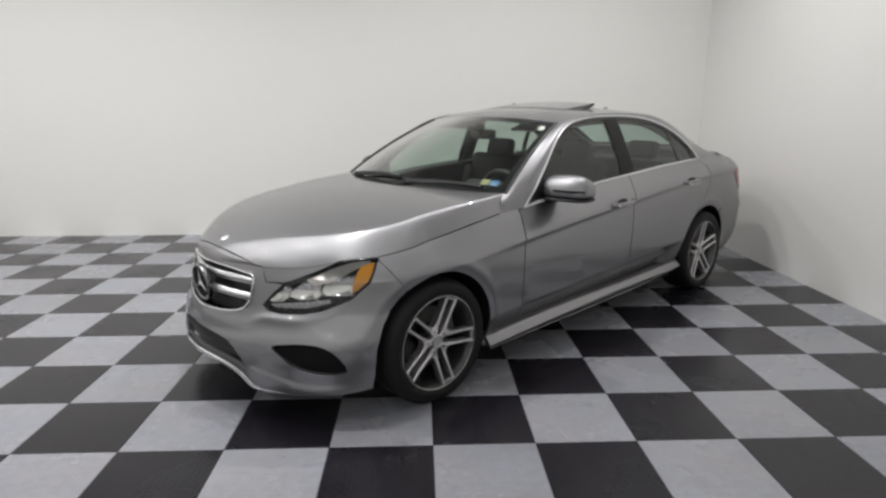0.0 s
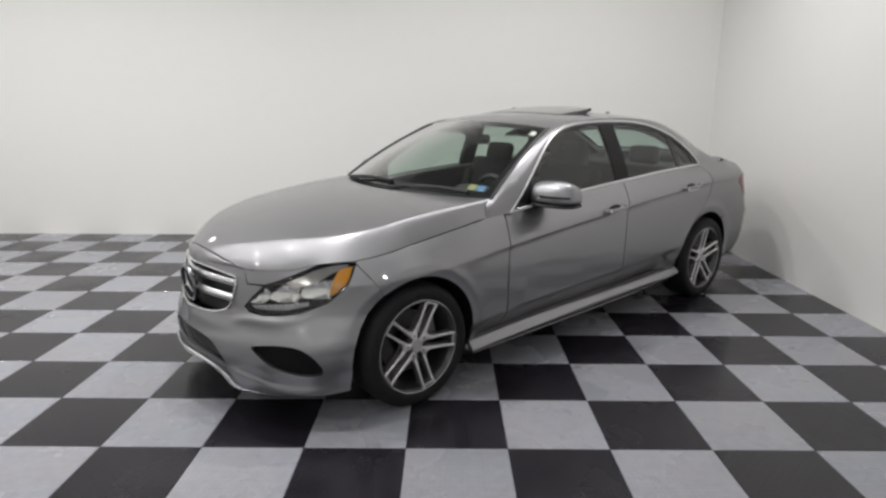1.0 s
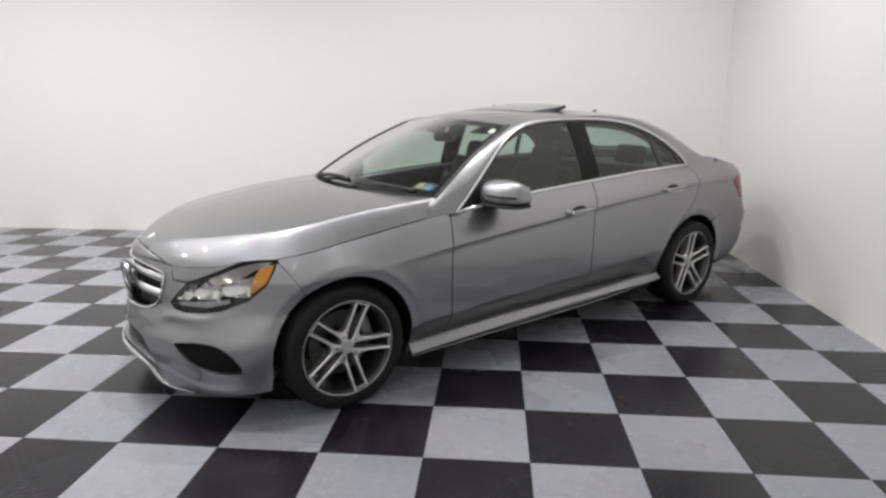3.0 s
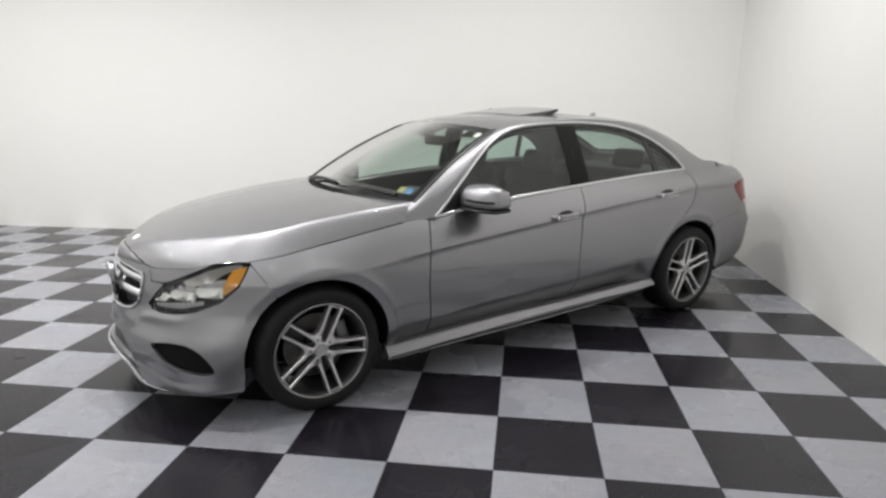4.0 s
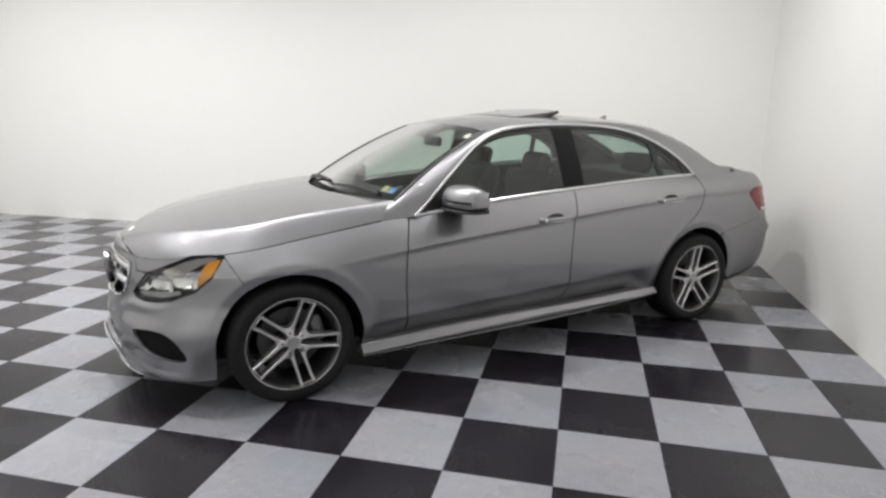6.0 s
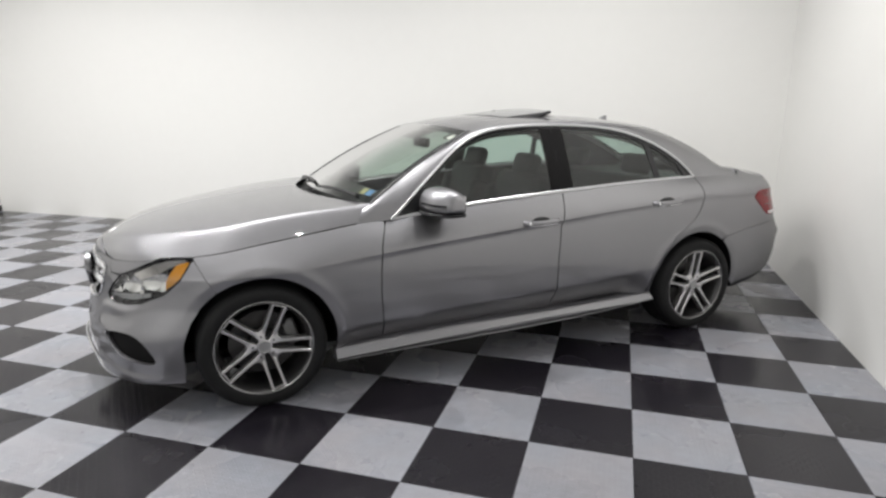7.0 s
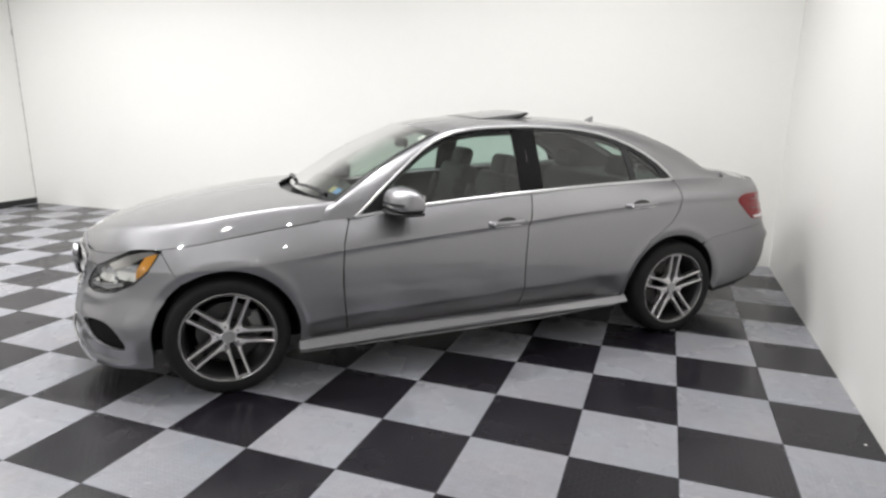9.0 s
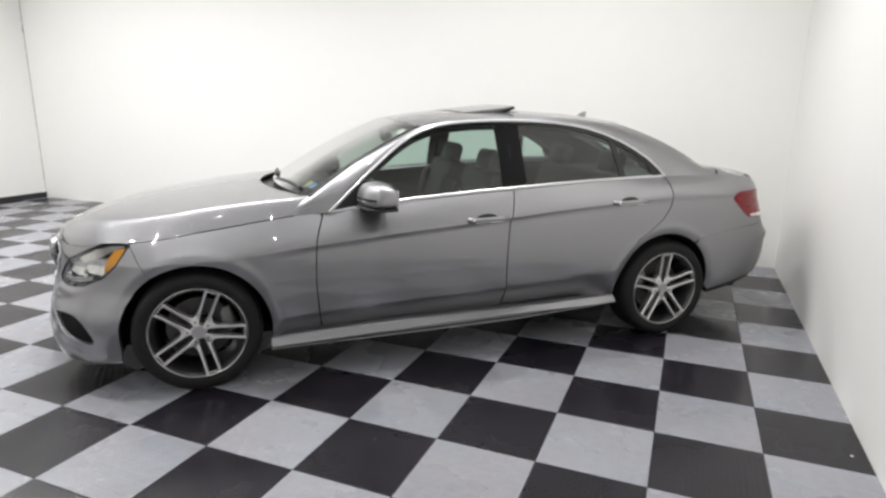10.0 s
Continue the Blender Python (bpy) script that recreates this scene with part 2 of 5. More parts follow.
def near_outline(p, poly):
    """Signed distance (inside positive) and nearest outline point, for points p (n, 2)."""
    a = np.asarray(poly, float)
    b = np.roll(a, -1, 0)
    best = np.full(len(p), 1e9)
    foot = np.zeros_like(p)
    inside = np.zeros(len(p), bool)
    for (x0, y0), (x1, y1) in zip(a, b):
        e = np.array([x1 - x0, y1 - y0])
        t = np.clip(((p - (x0, y0)) @ e) / max(e @ e, 1e-12), 0, 1)
        q = np.array([x0, y0]) + t[:, None] * e
        d = np.hypot(*(p - q).T)
        closer = d < best
        best[closer], foot[closer] = d[closer], q[closer]
        cross = (y0 > p[:, 1]) != (y1 > p[:, 1])
        with np.errstate(divide="ignore", invalid="ignore"):
            xi = x0 + (p[:, 1] - y0) / (y1 - y0) * (x1 - x0)
        inside ^= cross & (p[:, 0] < xi)
    return np.where(inside, best, -best), foot


def sheet(outline, surface, cell=0.016, depth=0.012, holes=(), inward=None, lift=0.0, close=False, skew=None, rows=()):
    """Verts and faces of a panel: the part of surface(u, v) inside the outline and outside the holes, its edges turned in by depth.
    inward: a function of points that gives the way into the body. lift: offset outwards. close: also a back face."""
    o = np.array(outline, float)
    holes = [np.array(h, float) for h in holes]
    if skew:
        for h in (o, *holes):
            h[:, 1] -= skew(h[:, 0])
        flat = surface
        surface = lambda a, b: flat(a, b + skew(a))
    lo, hi = o.min(0), o.max(0)
    nu, nv = (max(2, int(np.ceil((hi[k] - lo[k]) / cell)) + 1) for k in (0, 1))
    lines = np.linspace(lo[1], hi[1], nv)
    for row in rows:
        k = int(np.argmin(np.abs(lines - row)))
        if 0 < k < nv - 1:
            lines[k], lines[k - 1] = row, row - 0.006
    uu, vv = np.meshgrid(np.linspace(lo[0], hi[0], nu), lines, indexing="ij")
    p = np.stack([uu.ravel(), vv.ravel()], 1)
    idx = np.arange(nu * nv).reshape(nu, nv)
    quads = np.stack([idx[:-1, :-1], idx[1:, :-1], idx[1:, 1:], idx[:-1, 1:]], -1).reshape(-1, 4)
    mid = p[quads].mean(1)
    keep = near_outline(mid, o)[0] > 0
    for h in holes:
        keep &= near_outline(mid, h)[0] < 0
    quads = quads[keep]
    count = {}
    for q in quads:
        for i in range(4):
            e = (int(q[i]), int(q[(i + 1) % 4]))
            count[tuple(sorted(e))] = None if tuple(sorted(e)) in count else e
    rim = [e for e in count.values() if e]
    rv = np.array(sorted({i for e in rim for i in e}))
    q = p[rv]
    d, foot = near_outline(q, o)
    ad = np.abs(d)
    for h in holes:
        dh, fh = near_outline(q, h)
        c = np.abs(dh) < ad
        foot[c], ad[c] = fh[c], np.abs(dh)[c]
    p[rv] = foot
    used = np.unique(quads)
    new_id = {int(a): i for i, a in enumerate(used)}
    pu = p[used]
    pts = np.stack(surface(pu[:, 0], pu[:, 1]), 1)
    faces = [tuple(new_id[int(i)] for i in qd) for qd in quads]
    normal = np.zeros_like(pts)
    f = np.array(faces)
    n = np.cross(pts[f[:, 2]] - pts[f[:, 0]], pts[f[:, 3]] - pts[f[:, 1]])
    for k in range(4):
        np.add.at(normal, f[:, k], n)
    normal /= np.linalg.norm(normal, axis=1)[:, None] + 1e-12
    out = pts - (np.array([-1.5, 0.0, 0.45]) if inward is None else np.asarray(inward, float))
    if np.sum(normal * out) < 0:
        normal, faces, rim = -normal, [t[::-1] for t in faces], [(b, a) for a, b in rim]
    pts = pts + normal * lift
    verts = list(pts)
    back = {}
    if depth:
        for a, b in rim:
            a, b = new_id[a], new_id[b]
            for i in (a, b):
                if i not in back:
                    back[i] = len(verts)
                    verts.append(pts[i] - normal[i] * depth)
            faces.append((b, a, back[a], back[b]))
    if close and depth:
        base = len(verts)
        verts += list(pts - normal * depth)
        faces += [tuple(base + i for i in t[::-1]) for t in faces[:len(quads)]]
    return verts, faces


def mirror(vf):
    v, f = vf
    return [(a[0], -a[1], a[2]) for a in v], [t[::-1] for t in f]


def joined(*sets):
    verts, faces = [], []
    for v, f in sets:
        k = len(verts)
        verts += list(v)
        faces += [tuple(i + k for i in t) for t in f]
    return verts, faces


def tube(points, radius, closed=False, sides=8, flat=1.0, up=(0, 0, 1)):
    """A rod along points, of one radius or one for each point; flat squeezes it along the second axis."""
    p = [Vector(a) for a in points]
    verts, faces, n = [], [], len(p)
    for i, a in enumerate(p):
        t = (p[(i + 1) % n] - p[i - 1]) if closed else (p[min(i + 1, n - 1)] - p[max(i - 1, 0)])
        t.normalize()
        r = radius[i] if isinstance(radius, list) else radius
        s = t.cross(Vector(up))
        s = s.normalized() if s.length > 1e-5 else Vector((0, 1, 0))
        w = s.cross(t)
        for k in range(sides):
            ang = 2 * math.pi * k / sides
            verts.append(a + s * (math.cos(ang) * r * flat) + w * (math.sin(ang) * r))
    for i in range(n if closed else n - 1):
        for k in range(sides):
            j, l = (i + 1) % n, (k + 1) % sides
            faces.append((i * sides + k, i * sides + l, j * sides + l, j * sides + k))
    if not closed:
        faces.append(tuple(range(sides - 1, -1, -1)))
        faces.append(tuple((n - 1) * sides + k for k in range(sides)))
    return verts, faces


def lathe(profile, steps=64, closed=True):
    """Profile (radius, y) turned round the y axis."""
    verts, faces, n = [], [], len(profile)
    for i in range(steps):
        a = 2 * math.pi * i / steps
        for r, y in profile:
            verts.append((r * math.cos(a), y, r * math.sin(a)))
    for i in range(steps):
        j = (i + 1) % steps
        for k in range(n if closed else n - 1):
            l = (k + 1) % n
            faces.append((i * n + k, i * n + l, j * n + l, j * n + k))
    return verts, faces


def prism(poly, y0, y1, bevel=0.0):
    """A bmesh slab: poly (x, z) from y0 to y1."""
    bm = bmesh.new()
    vs = [bm.verts.new((x, y0, z)) for x, z in poly]
    f = bm.faces.new(vs)
    r = bmesh.ops.extrude_face_region(bm, geom=[f])
    bmesh.ops.translate(bm, verts=[v for v in r["geom"] if isinstance(v, bmesh.types.BMVert)], vec=(0, y1 - y0, 0))
    bmesh.ops.recalc_face_normals(bm, faces=bm.faces)
    if bevel:
        bmesh.ops.bevel(bm, geom=list(bm.edges), offset=bevel, segments=2, affect="EDGES", profile=0.5)
    return bm


# ---- room ----
def slab(name, lo, hi, material, label, category):
    ob = part(name, box_bm(lo, hi), material)
    return tagged(ob, label, category, kind="structure")


slab("wall_north", (WALL_W - 0.15, WALL_N, -0.05), (WALL_E + 0.15, WALL_N + 0.15, CEIL), M_WALL, "long plain white painted wall behind the car", "wall")
slab("wall_east", (WALL_E, WALL_S, -0.05), (WALL_E + 0.15, WALL_N, CEIL), M_WALL, "plain white painted wall beside the car", "wall")
# unseen wall, its pale tone chosen for the bounce and reflections on the car
slab("wall_south", (WALL_W - 0.15, WALL_S - 0.15, -0.05), (WALL_E + 0.15, WALL_S, CEIL), M_BACK, "unseen pale wall added to close the showroom", "wall")
slab("wall_west", (WALL_W - 0.15, WALL_S, -0.05), (WALL_W, WALL_N, CEIL), M_WALL, "off-white wall with a scuffed corner and black base", "wall")
slab("ceiling", (WALL_W - 0.15, WALL_S - 0.15, CEIL), (WALL_E + 0.15, WALL_N + 0.15, CEIL + 0.15), M_CEIL, "plain grey ceiling of the showroom", "ceiling")
slab("baseboard", (WALL_W, WALL_S, 0.0), (WALL_W + 0.012, WALL_N - 0.004, 0.085), M_BASE, "black vinyl baseboard on the side wall", "baseboard")

for lx, ly in LAMPS:
    lamp = new("ceiling_lamp")
    lamp.location = (lx, ly, CEIL)
    tagged(lamp, "round white recessed ceiling lamp", "lamp", "ceiling lamps")
    finish("housing", *lathe([(0.19, -0.11), (0.2, -0.1), (0.2, 0.0), (0.05, 0.0), (0.05, -0.05), (0.17, -0.06)], 32), M_CEIL, lamp).rotation_euler = (radians(90), 0, 0)

# ---- car body surfaces: x ahead of the front axle, y to its left, z up ----
WB = 2.881
# shoulder line: where the flanks turn into hood, glass and deck
U_Z = curve([(-4.05, 0.93), (-3.8, 0.985), (-3.65, 1.01), (-3.5, 1.028), (-3.35, 1.042), (-3.1, 1.043), (-2.88, 1.04), (-2.4, 1.03), (-1.8, 1.0), (-1.09, 0.95), (-0.71, 0.905), (-0.54, 0.893), (-0.36, 0.871), (-0.06, 0.826), (0.15, 0.797), (0.29, 0.782), (0.37, 0.779), (0.45, 0.771), (0.55, 0.75), (0.66, 0.735), (0.86, 0.72)])
U_Y = curve([(-3.6, 0.745), (-3.2, 0.75), (-2.88, 0.752), (-2.4, 0.785), (-1.8, 0.80), (-1.09, 0.80), (-0.71, 0.798), (-0.54, 0.802), (-0.36, 0.808), (0.0, 0.80), (0.4, 0.785)])
CREASE = curve([(-4.1, 0.86), (-3.4, 0.915), (-3.0, 0.92), (-2.68, 0.91), (-2.4, 0.892), (-2.05, 0.868), (-1.75, 0.842), (-1.03, 0.783), (-0.61, 0.743), (-0.34, 0.714), (0.1, 0.675), (0.6, 0.66)])
WIDE = curve([(0.15, 0.838), (0.24, 0.858), (0.30, 0.872), (0.36, 0.8825), (0.42, 0.8905), (0.5, 0.897), (0.58, 0.9008), (0.65, 0.902), (0.8, 0.9), (0.95, 0.89)])
NOSE = curve([(0.12, 0.815), (0.2, 0.844), (0.3, 0.86), (0.42, 0.842), (0.5, 0.82), (0.6, 0.81), (0.72, 0.782), (0.8, 0.765)])
NOSE_N = curve([(0.2, 4.0), (0.38, 3.7), (0.47, 3.05), (0.55, 2.52), (0.63, 2.34), (0.8, 2.25)])
NOSE_M = 1.52
TAIL = curve([(0.2, 1.0), (0.31, 1.075), (0.37, 1.11), (0.484, 1.135), (0.6, 1.137), (0.67, 1.1), (0.736, 1.062), (0.915, 0.99), (1.0, 0.975)])
RN = 3.5
# lower door line, below which the doors lean in towards the sill
LOW_LINE = curve([(-0.3, 0.325), (-0.62, 0.357), (-1.15, 0.392), (-1.7, 0.42), (-2.46, 0.462), (-2.8, 0.47)])
ARCHES = ((0.0, 0.302, 0.375), (-2.8585, 0.332, 0.3545))


def flare(d):
    """Rolled lip round the wheel arches."""
    out = np.exp(-(np.maximum(d - 0.040, 0) / 0.03) ** 2)
    return 0.005 * out - 0.014 * np.clip((0.040 - d) / 0.040, 0, 1)


def flank_base(x, z):
    """Half width of the body at x and height z, over the axles and doors, without the arch lips."""
    x, z = np.asarray(x, float), np.asarray(z, float)
    zu, yu, zc = U_Z(x), U_Y(np.clip(x, -3.6, 0.4)), CREASE(x)
    zc = np.minimum(zc, zu - 0.06)
    fade = np.clip((-0.28 - x) / 0.42, 0, 1) ** 1.4 * np.clip((x + 2.98) / 0.22, 0, 1)
    low = WIDE(np.minimum(z, zc)) - 0.0095 * fade * np.exp(-np.maximum(zc - 0.016 - z, 0) / 0.08) * np.clip((zc - z) / 0.016, 0, 1)
    t = np.clip((z - zc) / np.maximum(zu - zc, 0.02), 0, 1)
    top = WIDE(zc)
    y = np.where(z <= zc, low, top + (yu - top) * t ** (1.3 + 1.0 * np.clip((-2.6 - x) / 0.4, 0, 1) - 0.1 * np.clip((x + 0.8) / 0.3, 0, 1)))
    tuck = 0.003 * np.log1p(np.exp(np.minimum((LOW_LINE(x) - z) / 0.003, 60)))
    return y - 0.54 * tuck * np.clip((-0.36 - x) / 0.08, 0, 1) * np.clip((x + 2.6) / 0.32, 0, 1)


def lips(x, z):
    total = 0
    for ax, az, r in ARCHES:
        total = total + flare(np.hypot(x - ax, z - az) - r)
    return total * np.clip((z - np.where(x > 0, 0.42, 0.16)) / np.where(x > 0, 0.2, 0.1), 0, 1)


def flank(x, z):
    """Side surface, from nose to tail."""
    x, z = np.asarray(x, float), np.asarray(z, float)
    y = flank_base(np.clip(x, -WB, 0.0), z) + 0 * x
    f = np.clip(x / NOSE(z), 0, 0.9999)
    n = NOSE_N(z)
    y = y * np.where(x > 0, (1 - f ** n) ** (1 / NOSE_M), 1)
    r = np.clip((-x - WB) / TAIL(z), 0, 0.9999)
    y = y * np.where(x < -WB, (1 - r ** RN) ** (1 / RN), 1)
    y = y + lips(x, z)
    return x, y, z


QS = 0.8


def nose(q, z):
    """Front surface: q / QS is the turn from dead ahead (0) to the side."""
    q, z = np.asarray(q, float), np.asarray(z, float)
    th, n, f = np.abs(q) / QS, NOSE_N(z), NOSE(z)
    w = flank_base(np.zeros_like(z), z)
    x, y = f * np.cos(th) ** (2 / n), w * np.sin(th) ** (2 / NOSE_M)
    y = y + lips(x, z)
    return x, np.sign(q) * y, z


def nq(x, y, z):
    """The front surface's coordinates for a place in space."""
    n = float(NOSE_N(z))
    w = float(flank_base(0.0, z))
    return QS * math.atan2((abs(y) / w) ** (NOSE_M / 2), (max(x, 0) / float(NOSE(z))) ** (n / 2)) * (1 if y >= 0 else -1), z


def nqy(y, z):
    w = float(flank_base(0.0, z))
    return QS * math.asin(min(1, (abs(y) / w) ** (NOSE_M / 2))) * (1 if y >= 0 else -1), z


def tail_end(q, z):
    q, z = np.asarray(q, float), np.asarray(z, float)
    th, f = np.abs(q) / QS, TAIL(z)
    w = flank_base(np.full_like(z, -WB), z)
    x, y = -WB - f * np.cos(th) ** (2 / RN), w * np.sin(th) ** (2 / RN)
    y = y + flare(np.hypot(x - ARCHES[1][0], z - ARCHES[1][1]) - ARCHES[1][2]) * np.clip((z - 0.16) / 0.1, 0, 1)
    return x, np.sign(q) * y, z


def tq(x, z):
    """Rear surface's coordinates for a place at x on the flank."""
    c = np.clip((-x - WB) / float(TAIL(z)), 0, 1) ** (RN / 2)
    return QS * math.acos(c), z


HOOD_C = curve([(-0.60, 1.0), (-0.3, 0.986), (0.13, 0.944), (0.44, 0.89), (0.62, 0.836), (0.683, 0.808), (0.74, 0.775), (0.80, 0.733)])


HOOD_K = curve([(-0.6, 0.935), (-0.3, 0.915), (0.0, 0.895), (0.3, 0.84), (0.5, 0.72), (0.655, 0.45), (0.75, 0.15)])
HOOD_E = curve([(-0.6, 1.2), (0.2, 1.2), (0.45, 1.4), (0.66, 1.9), (0.8, 2.0)])
HOOD_A = curve([(-0.6, 0.014), (-0.2, 0.03), (0.3, 0.055), (0.6, 0.07), (0.8, 0.07)])


def hood_half(x):
    z = U_Z(x)
    return flank(x, z)[1]


def hood(x, y):
    x, y = np.asarray(x, float), np.asarray(y, float)
    half = np.maximum(hood_half(np.minimum(x, 0.79)), 0.05)
    ay = np.minimum(np.abs(y), half)
    crown = HOOD_C(x) - HOOD_A(x) * (ay / 0.8) ** 2
    edge_z = HOOD_C(x) - HOOD_A(x) * (half / 0.8) ** 2
    ridge = half * HOOD_K(x)
    u = (ay - ridge) / (half - ridge)
    u = 0.05 * np.log1p(np.exp(np.clip(u / 0.05, -40, 40)))
    z = crown - (edge_z - U_Z(x)) * np.minimum(u, 1.0) ** HOOD_E(x)
    roll = np.clip((0.036 - (half - ay)) / 0.036, 0, 1) ** 2 * np.clip((x - 0.43) / 0.07, 0, 1)
    return x, y, z - 0.010 * roll


# glass house
ROOF_Y = curve([(0.9, 0.812), (1.0, 0.80), (1.1, 0.768), (1.2, 0.722), (1.3, 0.672), (1.4, 0.612), (1.45, 0.57)])


def side_glass(x, z):
    x, z = np.asarray(x, float), np.asarray(z, float)
    pinch = np.clip((-2.2 - x) / 0.9, 0, 1) ** 2 * 0.045
    return x, ROOF_Y(z) - 0.012 - pinch, z


DLO_TOP = [(-0.70, 0.905), (-0.79, 0.985), (-0.88, 1.068), (-0.97, 1.142), (-1.06, 1.212), (-1.13, 1.262), (-1.20, 1.302), (-1.27, 1.332), (-1.35, 1.356), (-1.45, 1.372), (-1.57, 1.382), (-1.70, 1.387), (-1.84, 1.388), (-2.0, 1.384), (-2.14, 1.375), (-2.25, 1.361), (-2.36, 1.34), (-2.47, 1.308), (-2.585, 1.262), (-2.68, 1.212), (-2.77, 1.152), (-2.84, 1.09), (-2.885, 1.04)]

WS_LOW = lambda s: (-0.603 + 0.15 * (1 - s * s), 0.757 * s, 0.985 + 0.01 * (1 - s * s))
WS_TOP = lambda s: (-1.267 + 0.085 * (1 - s * s), 0.582 * s, 1.352 + 0.035 * (1 - s * s))
BL_TOP = lambda s: (-2.70 - 0.06 * (1 - s * s), 0.50 * s, 1.362 + 0.03 * (1 - s * s))
BL_LOW = lambda s: (-3.34 - 0.10 * (1 - s * s), 0.55 * s, 1.088 + 0.006 * (1 - s * s))


def ruled(low, top, bulge):
    def f(s, t):
        s, t = np.asarray(s, float), np.asarray(t, float)
        a, b = np.stack(low(s)), np.stack(top(s))
        p = a * (1 - t) + b * t
        k = 4 * t * (1 - t) * bulge
        return p[0] + k * (0.5 if top is WS_TOP else -0.5), p[1] * (1 + 0.3 * k), p[2] + k
    return f


windshield = ruled(WS_LOW, WS_TOP, 0.022)
backlight = ruled(BL_LOW, BL_TOP, 0.018)
ROOF_EDGE = [WS_TOP(1.0), (-1.45, 0.573, 1.388), (-1.7, 0.572, 1.408), (-2.0, 0.566, 1.412), (-2.3, 0.55, 1.402), (-2.55, 0.526, 1.381), BL_TOP(1.0)]
RE_Y, RE_Z = curve([(a[0], a[1]) for a in ROOF_EDGE]), curve([(a[0], a[2]) for a in ROOF_EDGE])


def roof(s, t):
    """s across, -1 to 1; t along, 0 at the windscreen."""
    s, t = np.asarray(s, float), np.asarray(t, float)
    xe = -1.267 + (-2.70 + 1.267) * t
    x = xe + (0.085 * (1 - t) - 0.06 * t) * (1 - s * s)
    crown = 0.034 + 0.006 * np.sin(math.pi * t) - 0.004 * t
    return x, s * RE_Y(xe), RE_Z(xe) + crown * (1 - np.abs(s) ** 2.4)


RAIL_OUT = [WS_LOW(1.0)] + [tuple(np.array(WS_LOW(1.0)) * (1 - t) + np.array(WS_TOP(1.0)) * t + np.array((0.022, 0.022 * 0.6, 0.044)) * 2 * t * (1 - t)) for t in (0.2, 0.4, 0.6, 0.8, 0.92)] + ROOF_EDGE + [tuple(np.array(BL_TOP(1.0)) * (1 - t) + np.array(BL_LOW(1.0)) * t + np.array((-0.02, 0.01, 0.042)) * 2 * t * (1 - t)) for t in (0.15, 0.35, 0.55, 0.75, 0.9)] + [BL_LOW(1.0), (-3.42, 0.56, 1.074)]
RAIL_IN = [(-0.54, 0.802, 0.893), (-0.62, 0.80, 0.898)] + [(x, float(ROOF_Y(z)) - max(0.0, (-2.2 - x) / 0.9) ** 2 * 0.045, z) for x, z in DLO_TOP] + [(x, float(flank(x, float(U_Z(x)))[1]) - 0.002, float(U_Z(x)) - 0.002) for x in (-2.97, -3.1, -3.25, -3.42)]


def along(points):
    p = np.array(points, float)
    d = np.concatenate([[0], np.cumsum(np.linalg.norm(np.diff(p, axis=0), axis=1))])
    d /= d[-1]
    return [curve(list(zip(d, p[:, k]))) for k in range(3)]


RO, RI = along(RAIL_OUT), along(RAIL_IN)


def share(points, x, past=0):
    """How far along the points lies the first one at or behind x."""
    p = np.array(points, float)
    d = np.concatenate([[0], np.cumsum(np.linalg.norm(np.diff(p, axis=0), axis=1))])
    return float(d[np.argmax(p[:, 0] <= x + 1e-6)] / d[-1])


PAIR = curve([(0, 0)] + [(share(RAIL_OUT, a), share(RAIL_IN, b)) for a, b in ((-1.267, -1.20), (-1.7, -1.7), (-2.3, -2.25), (-2.70, -2.585), (-3.34, -3.25))] + [(1, 1)])


def rail(u, v):
    u, v = np.asarray(u, float), np.asarray(v, float)
    a = np.stack([f(PAIR(u)) for f in RI])
    b = np.stack([f(u) for f in RO])
    p = a * (1 - v) + b * v
    w = np.linalg.norm(b - a, axis=0)
    k = 4 * v * (1 - v) * np.minimum(0.014, 0.10 * w)
    return p[0], p[1] + k, p[2] + k


def deck(s, t):
    """Trunk lid top: s across, t from the rear window to the lip."""
    s, t = np.asarray(s, float), np.asarray(t, float)
    x0 = np.where(np.abs(s) < 0.79, -3.34 - 0.10 * (1 - (s / 0.79) ** 2), -3.34)
    xe = -3.845 + 0.20 * s ** 4
    x = x0 + (xe - x0) * t
    half = 0.712 - 0.065 * t ** 1.5
    z = 1.088 - 0.070 * t + 0.012 * t * (1 - t) + 0.008 * np.exp(-((t - 0.96) / 0.08) ** 2)
    return x, s * half, z - 0.016 * np.abs(s) ** 4


# ---- the car ----
HEADING = -139.74
car = new("car")
car.matrix_world = pose(-0.52197, 3.37514, 0.0, 0, 0, HEADING)
tagged(car, "metallic grey four-door sedan with tilted-open sunroof, parked on checkered tiles", "car")


def arc(cx, cz, r, a0, a1, n=28):
    return [(cx + r * math.cos(radians(a)), cz + r * math.sin(radians(a))) for a in np.linspace(a0, a1, n)]


def both(name, vf, material, label="", parent=None):
    """The same part on both flanks."""
    return [finish(name, *v, material, parent or car, label) for v in (vf, mirror(vf))]


G = 0.0033
FA, RA = ARCHES
top_line = lambda x0, x1, n=16, dz=0.0: [(x, float(U_Z(x)) + dz) for x in np.linspace(x0, x1, n)]
